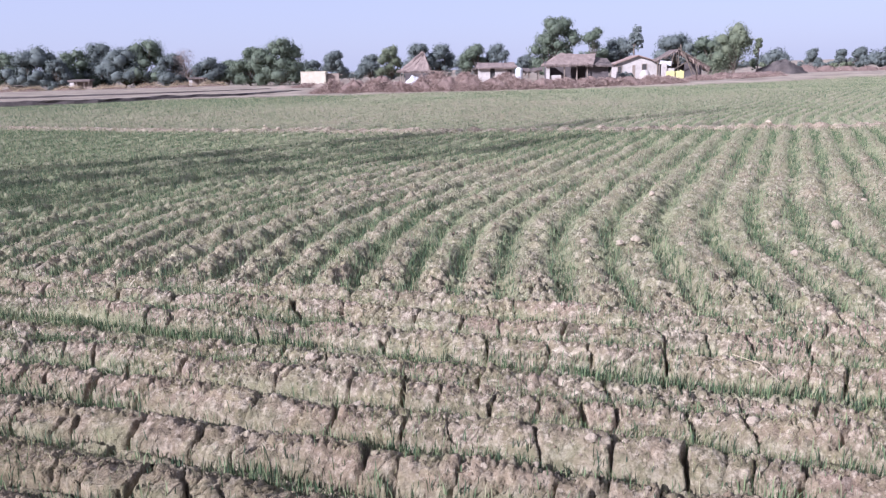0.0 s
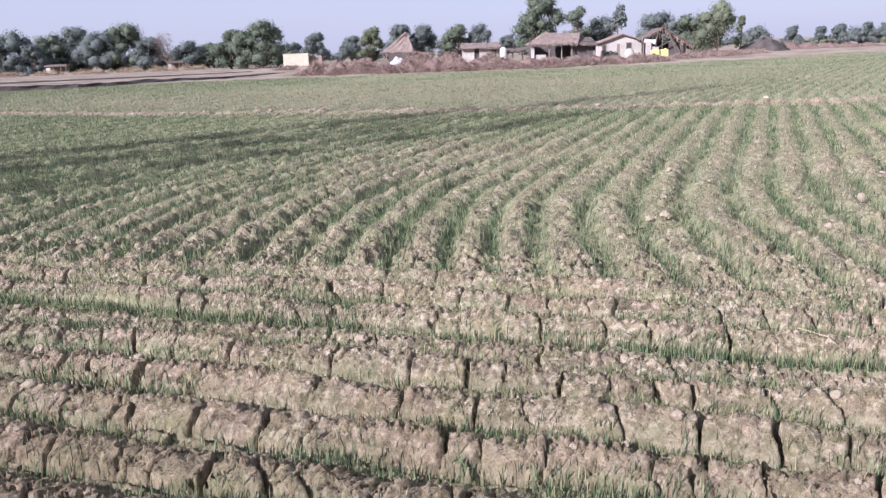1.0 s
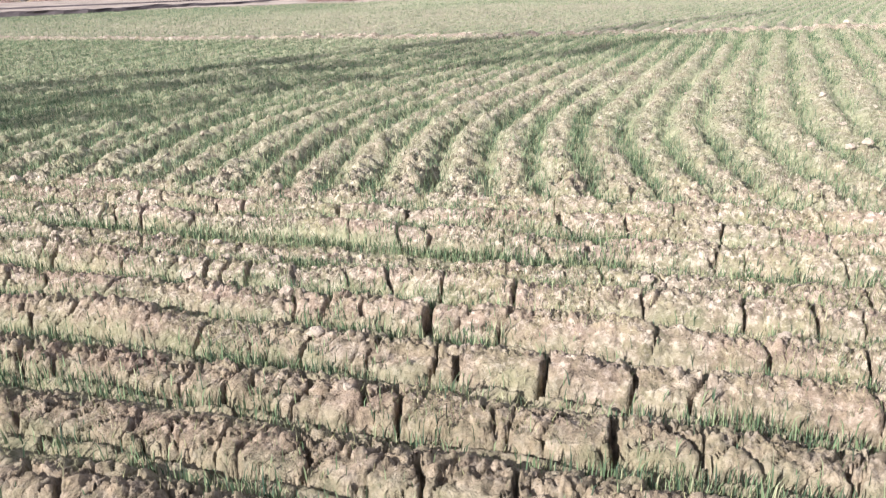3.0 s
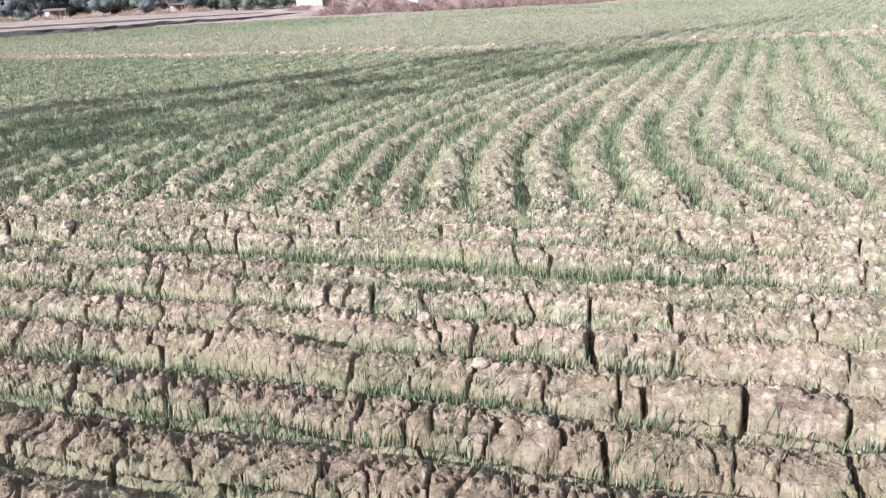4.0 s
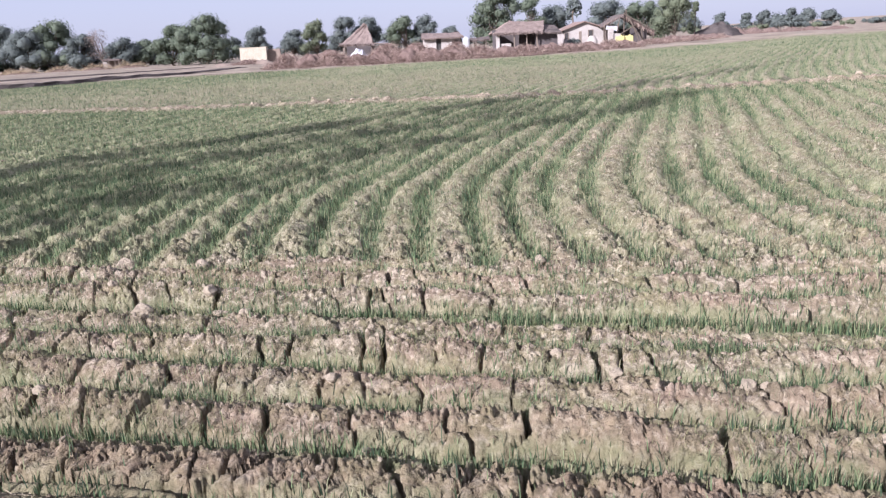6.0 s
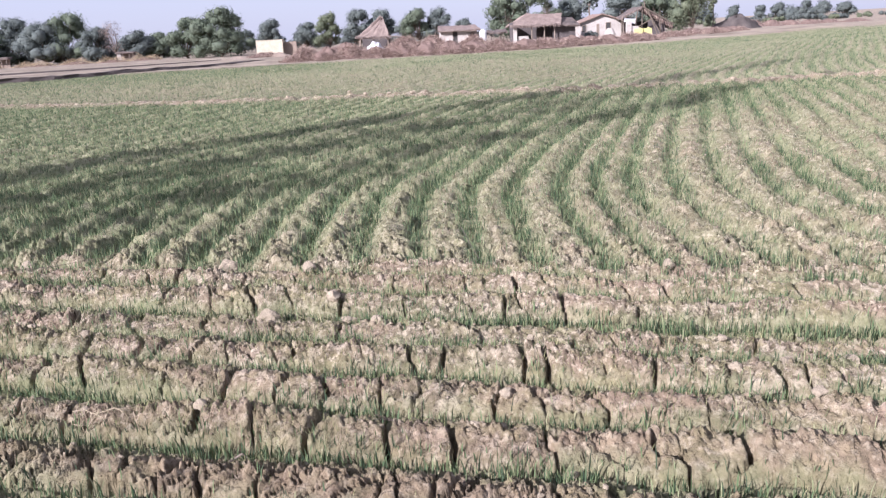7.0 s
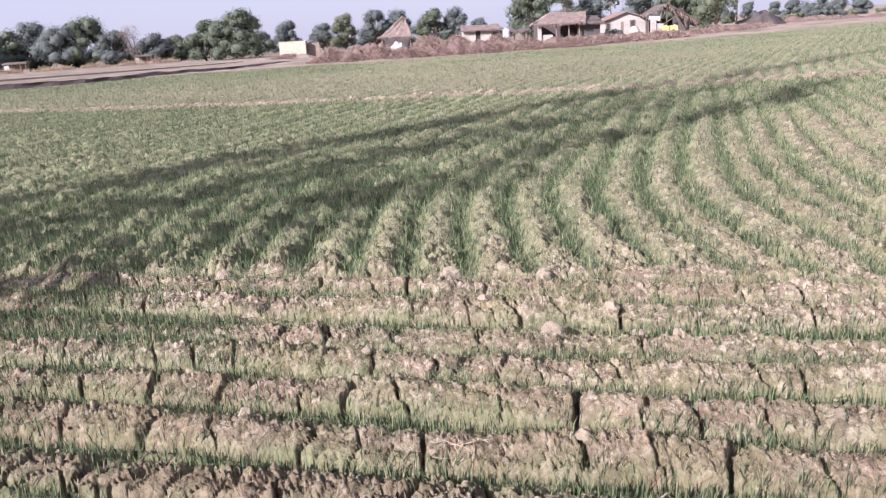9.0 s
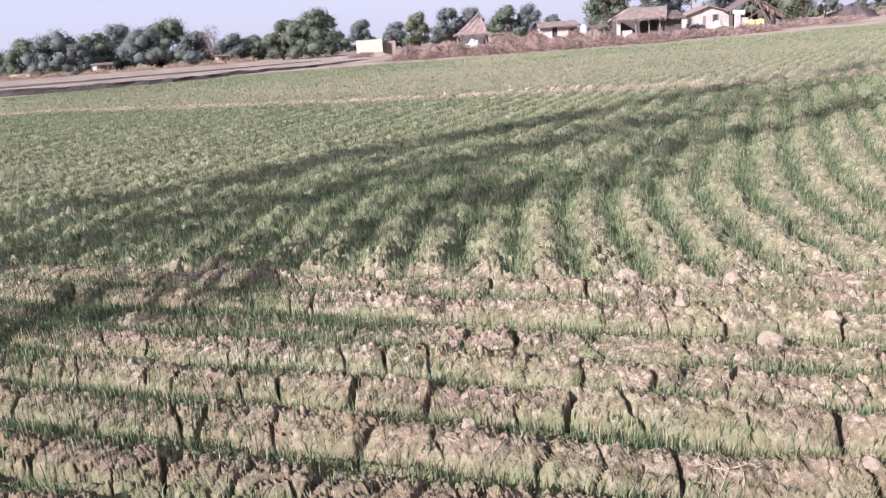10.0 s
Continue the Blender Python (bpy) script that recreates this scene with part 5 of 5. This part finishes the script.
for i in range(7):
    brush(35.0 + i * 2.4, 98 + rr.uniform(-1, 1), 2.0, 1.4, 1.35 - 0.12 * i, 440 + i, 500, None, "far heap of dry thorn brush behind the field")
for i in range(14):
    brush(-40 - i * 4.1 + rr.uniform(-1, 1), 112 + rr.uniform(-1, 3), 2.3, 1.2, rr.uniform(0.9, 1.7), 460 + i, 1500, reed, "tall dry reeds at the foot of the far trees")
heap("dung_mound", 28.8, 82, 2.8, 2.0, 1.55, dung, "large dark heap of manure behind the field", 3)
heap("dung_mound", 30.6, 83, 1.4, 1.0, 0.5, dung, "low dark heap of manure behind the field", 5)
heap("rubble_heap", -15.6, 73.5, 1.5, 0.9, 0.45, mud, "low heap of brown earth before the cream block", 7)
heap("rubble_heap", -18.9, 73, 1.1, 0.7, 0.35, mud, "low heap of brown earth before the cream block", 8)
h = thing("white_sack", 17.9, 69.2, "white sack lying at the edge of the field", "sack")
bm = bmesh.new()
bmesh.ops.create_icosphere(bm, subdivisions=2, radius=1)
for vert in bm.verts:
    vert.co = Vector((vert.co.x * 0.5, vert.co.y * 0.25, max(-0.1, vert.co.z) * 0.16 + 0.03))
part("bag", bm, cloth, h)

# far huts under the trees
for i, (x, y, w, t) in enumerate([(-62.0, 119, 1.5, 1.5), (-44.3, 120, 1.1, 1.3), (-72.5, 120, 2.2, 0.9)]):
    h = thing("far_hut", x, y, "small far hut with pale posts under the trees", "hut")
    add("wall", h, mud, (-w, w, 0.6, 0.8, 0, t * 0.8), jag=0.03, seed=50 + i)
    add("roof", h, dark_thatch, (-w - 0.2, w + 0.2, -0.4, 1.0, t * 0.8, t), jag=0.1, seed=60 + i)
    add("side_cloth", h, limewash, (-w, -w * 0.55, -0.35, -0.3, 0.1, t * 0.7), jag=0.05, seed=65 + i, label="pale cloth hung at one side")
    for x2 in (-w, -w * 0.3, w * 0.5, w):
        pole(h, (x2, -0.3, 0), (x2, -0.3, t * 0.82), 0.06)
for i, (x, y) in enumerate([(-66.0, 122), (-77.0, 122)]):
    h = thing("pale_wall", x, y, "low pale broken mud wall under the trees", "wall")
    add("wall", h, cream, (-1.2, 1.2, 0, 0.25, 0, 0.75), jag=0.12, seed=70 + i)


# ---- banks at the far end of the field ----


def earth_bank(points, height, depth, seed, label):
    """A low scarp: steep broken face towards the field, level top behind."""
    bm = bmesh.new()
    pts = [Vector((x, y, 0)) for x, y in points]
    line = []
    for i in range(len(pts) - 1):
        steps = int((pts[i + 1] - pts[i]).length / 0.35)
        line += [pts[i].lerp(pts[i + 1], k / steps) for k in range(steps)]
    line.append(pts[-1])
    rows = []
    for i, p in enumerate(line):
        q = line[min(i + 1, len(line) - 1)] - line[max(i - 1, 0)]
        n = Vector((-q.y, q.x, 0)).normalized()
        t = i / (len(line) - 1)
        h = height * (1 - t ** 2) + 0.05
        j = lambda s: noise.noise(Vector((p.x * 0.9, p.y * 0.9, seed + s)))
        g = ground_at(p.x, p.y)
        rows.append([bm.verts.new(p - n * 0.12 + Vector((0, 0, g - 0.12)) + n * 0.15 * j(1)), bm.verts.new(p + n * (0.05 + 0.12 * j(2)) + Vector((0, 0, g + h * 0.55))),
                     bm.verts.new(p + n * (0.12 + 0.14 * j(3)) + Vector((0, 0, g + h * (1 + 0.25 * j(4))))), bm.verts.new(p + n * 0.7 + Vector((0, 0, g + h * (0.95 + 0.2 * j(5))))),
                     bm.verts.new(p + n * depth + Vector((0, 0, ground_at(p.x + n.x * depth, p.y + n.y * depth) - 0.05)))])
    for i in range(len(rows) - 1):
        for k in range(4):
            bm.faces.new((rows[i][k], rows[i + 1][k], rows[i + 1][k + 1], rows[i][k + 1]))
    return tagged(finish("earth_bank", bm, shaded_clay), label, "bank", kind="structure")


earth_bank([(-48, 41), (-33.5, 47), (-26, 52), (-20, 59), (-15.5, 66)], 0.34, 4.0, 1, "low earth scarp, coloured dark for its shade, at the end of the field")
earth_bank([(-62, 62), (-42, 66), (-30, 72), (-22, 80)], 0.12, 3.0, 4, "low earth bund between far bare plots")


# scrub at the foot of the far trees and along the horizon


def scrub(x, y, w, h, seed, mat, label):
    r = random.Random(seed)
    top = thing("scrub_bush", x, y, label, "bush", "scrub under the far trees")
    lobes = [(r.uniform(-0.4, 0.4) * w, r.uniform(-0.3, 0.3) * w, h * r.uniform(0.3, 0.6)) for _ in range(6)]
    crown = leaf_cloud("crown", lobes, [h * r.uniform(0.3, 0.45) for _ in range(6)], 900, 0.14, mat, seed)
    crown.parent = top
    bm = bmesh.new()
    tube(bm, (0, 0, 0), (0.1, 0, h * 0.4), 0.08, 0.04, 6)
    part("stem", bm, bark, top)


for i in range(26):
    scrub(-104 + i * 2.9 + rr.uniform(-0.8, 0.8), 131 + rr.uniform(-2, 4), 3.6, rr.uniform(1.8, 3.0), 600 + i, leaf_hazy if i % 2 else leaf_mid, "low haze-grey scrub between the far trees")
for i in range(20):
    scrub(-34 + i * 4.2 + rr.uniform(-1, 1), 150 + rr.uniform(-3, 6), 4.5, rr.uniform(1.4, 2.2), 640 + i, leaf_hazy, "low haze-grey scrub behind the village")
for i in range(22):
    scrub(46 + i * 3.4 + rr.uniform(-1, 1), 128 + rr.uniform(-3, 6) + i * 1.5, 4.2, rr.uniform(1.0, 1.6), 670 + i, leaf_pale if i % 3 == 0 else leaf_hazy, "low haze-pale scrub along the horizon")
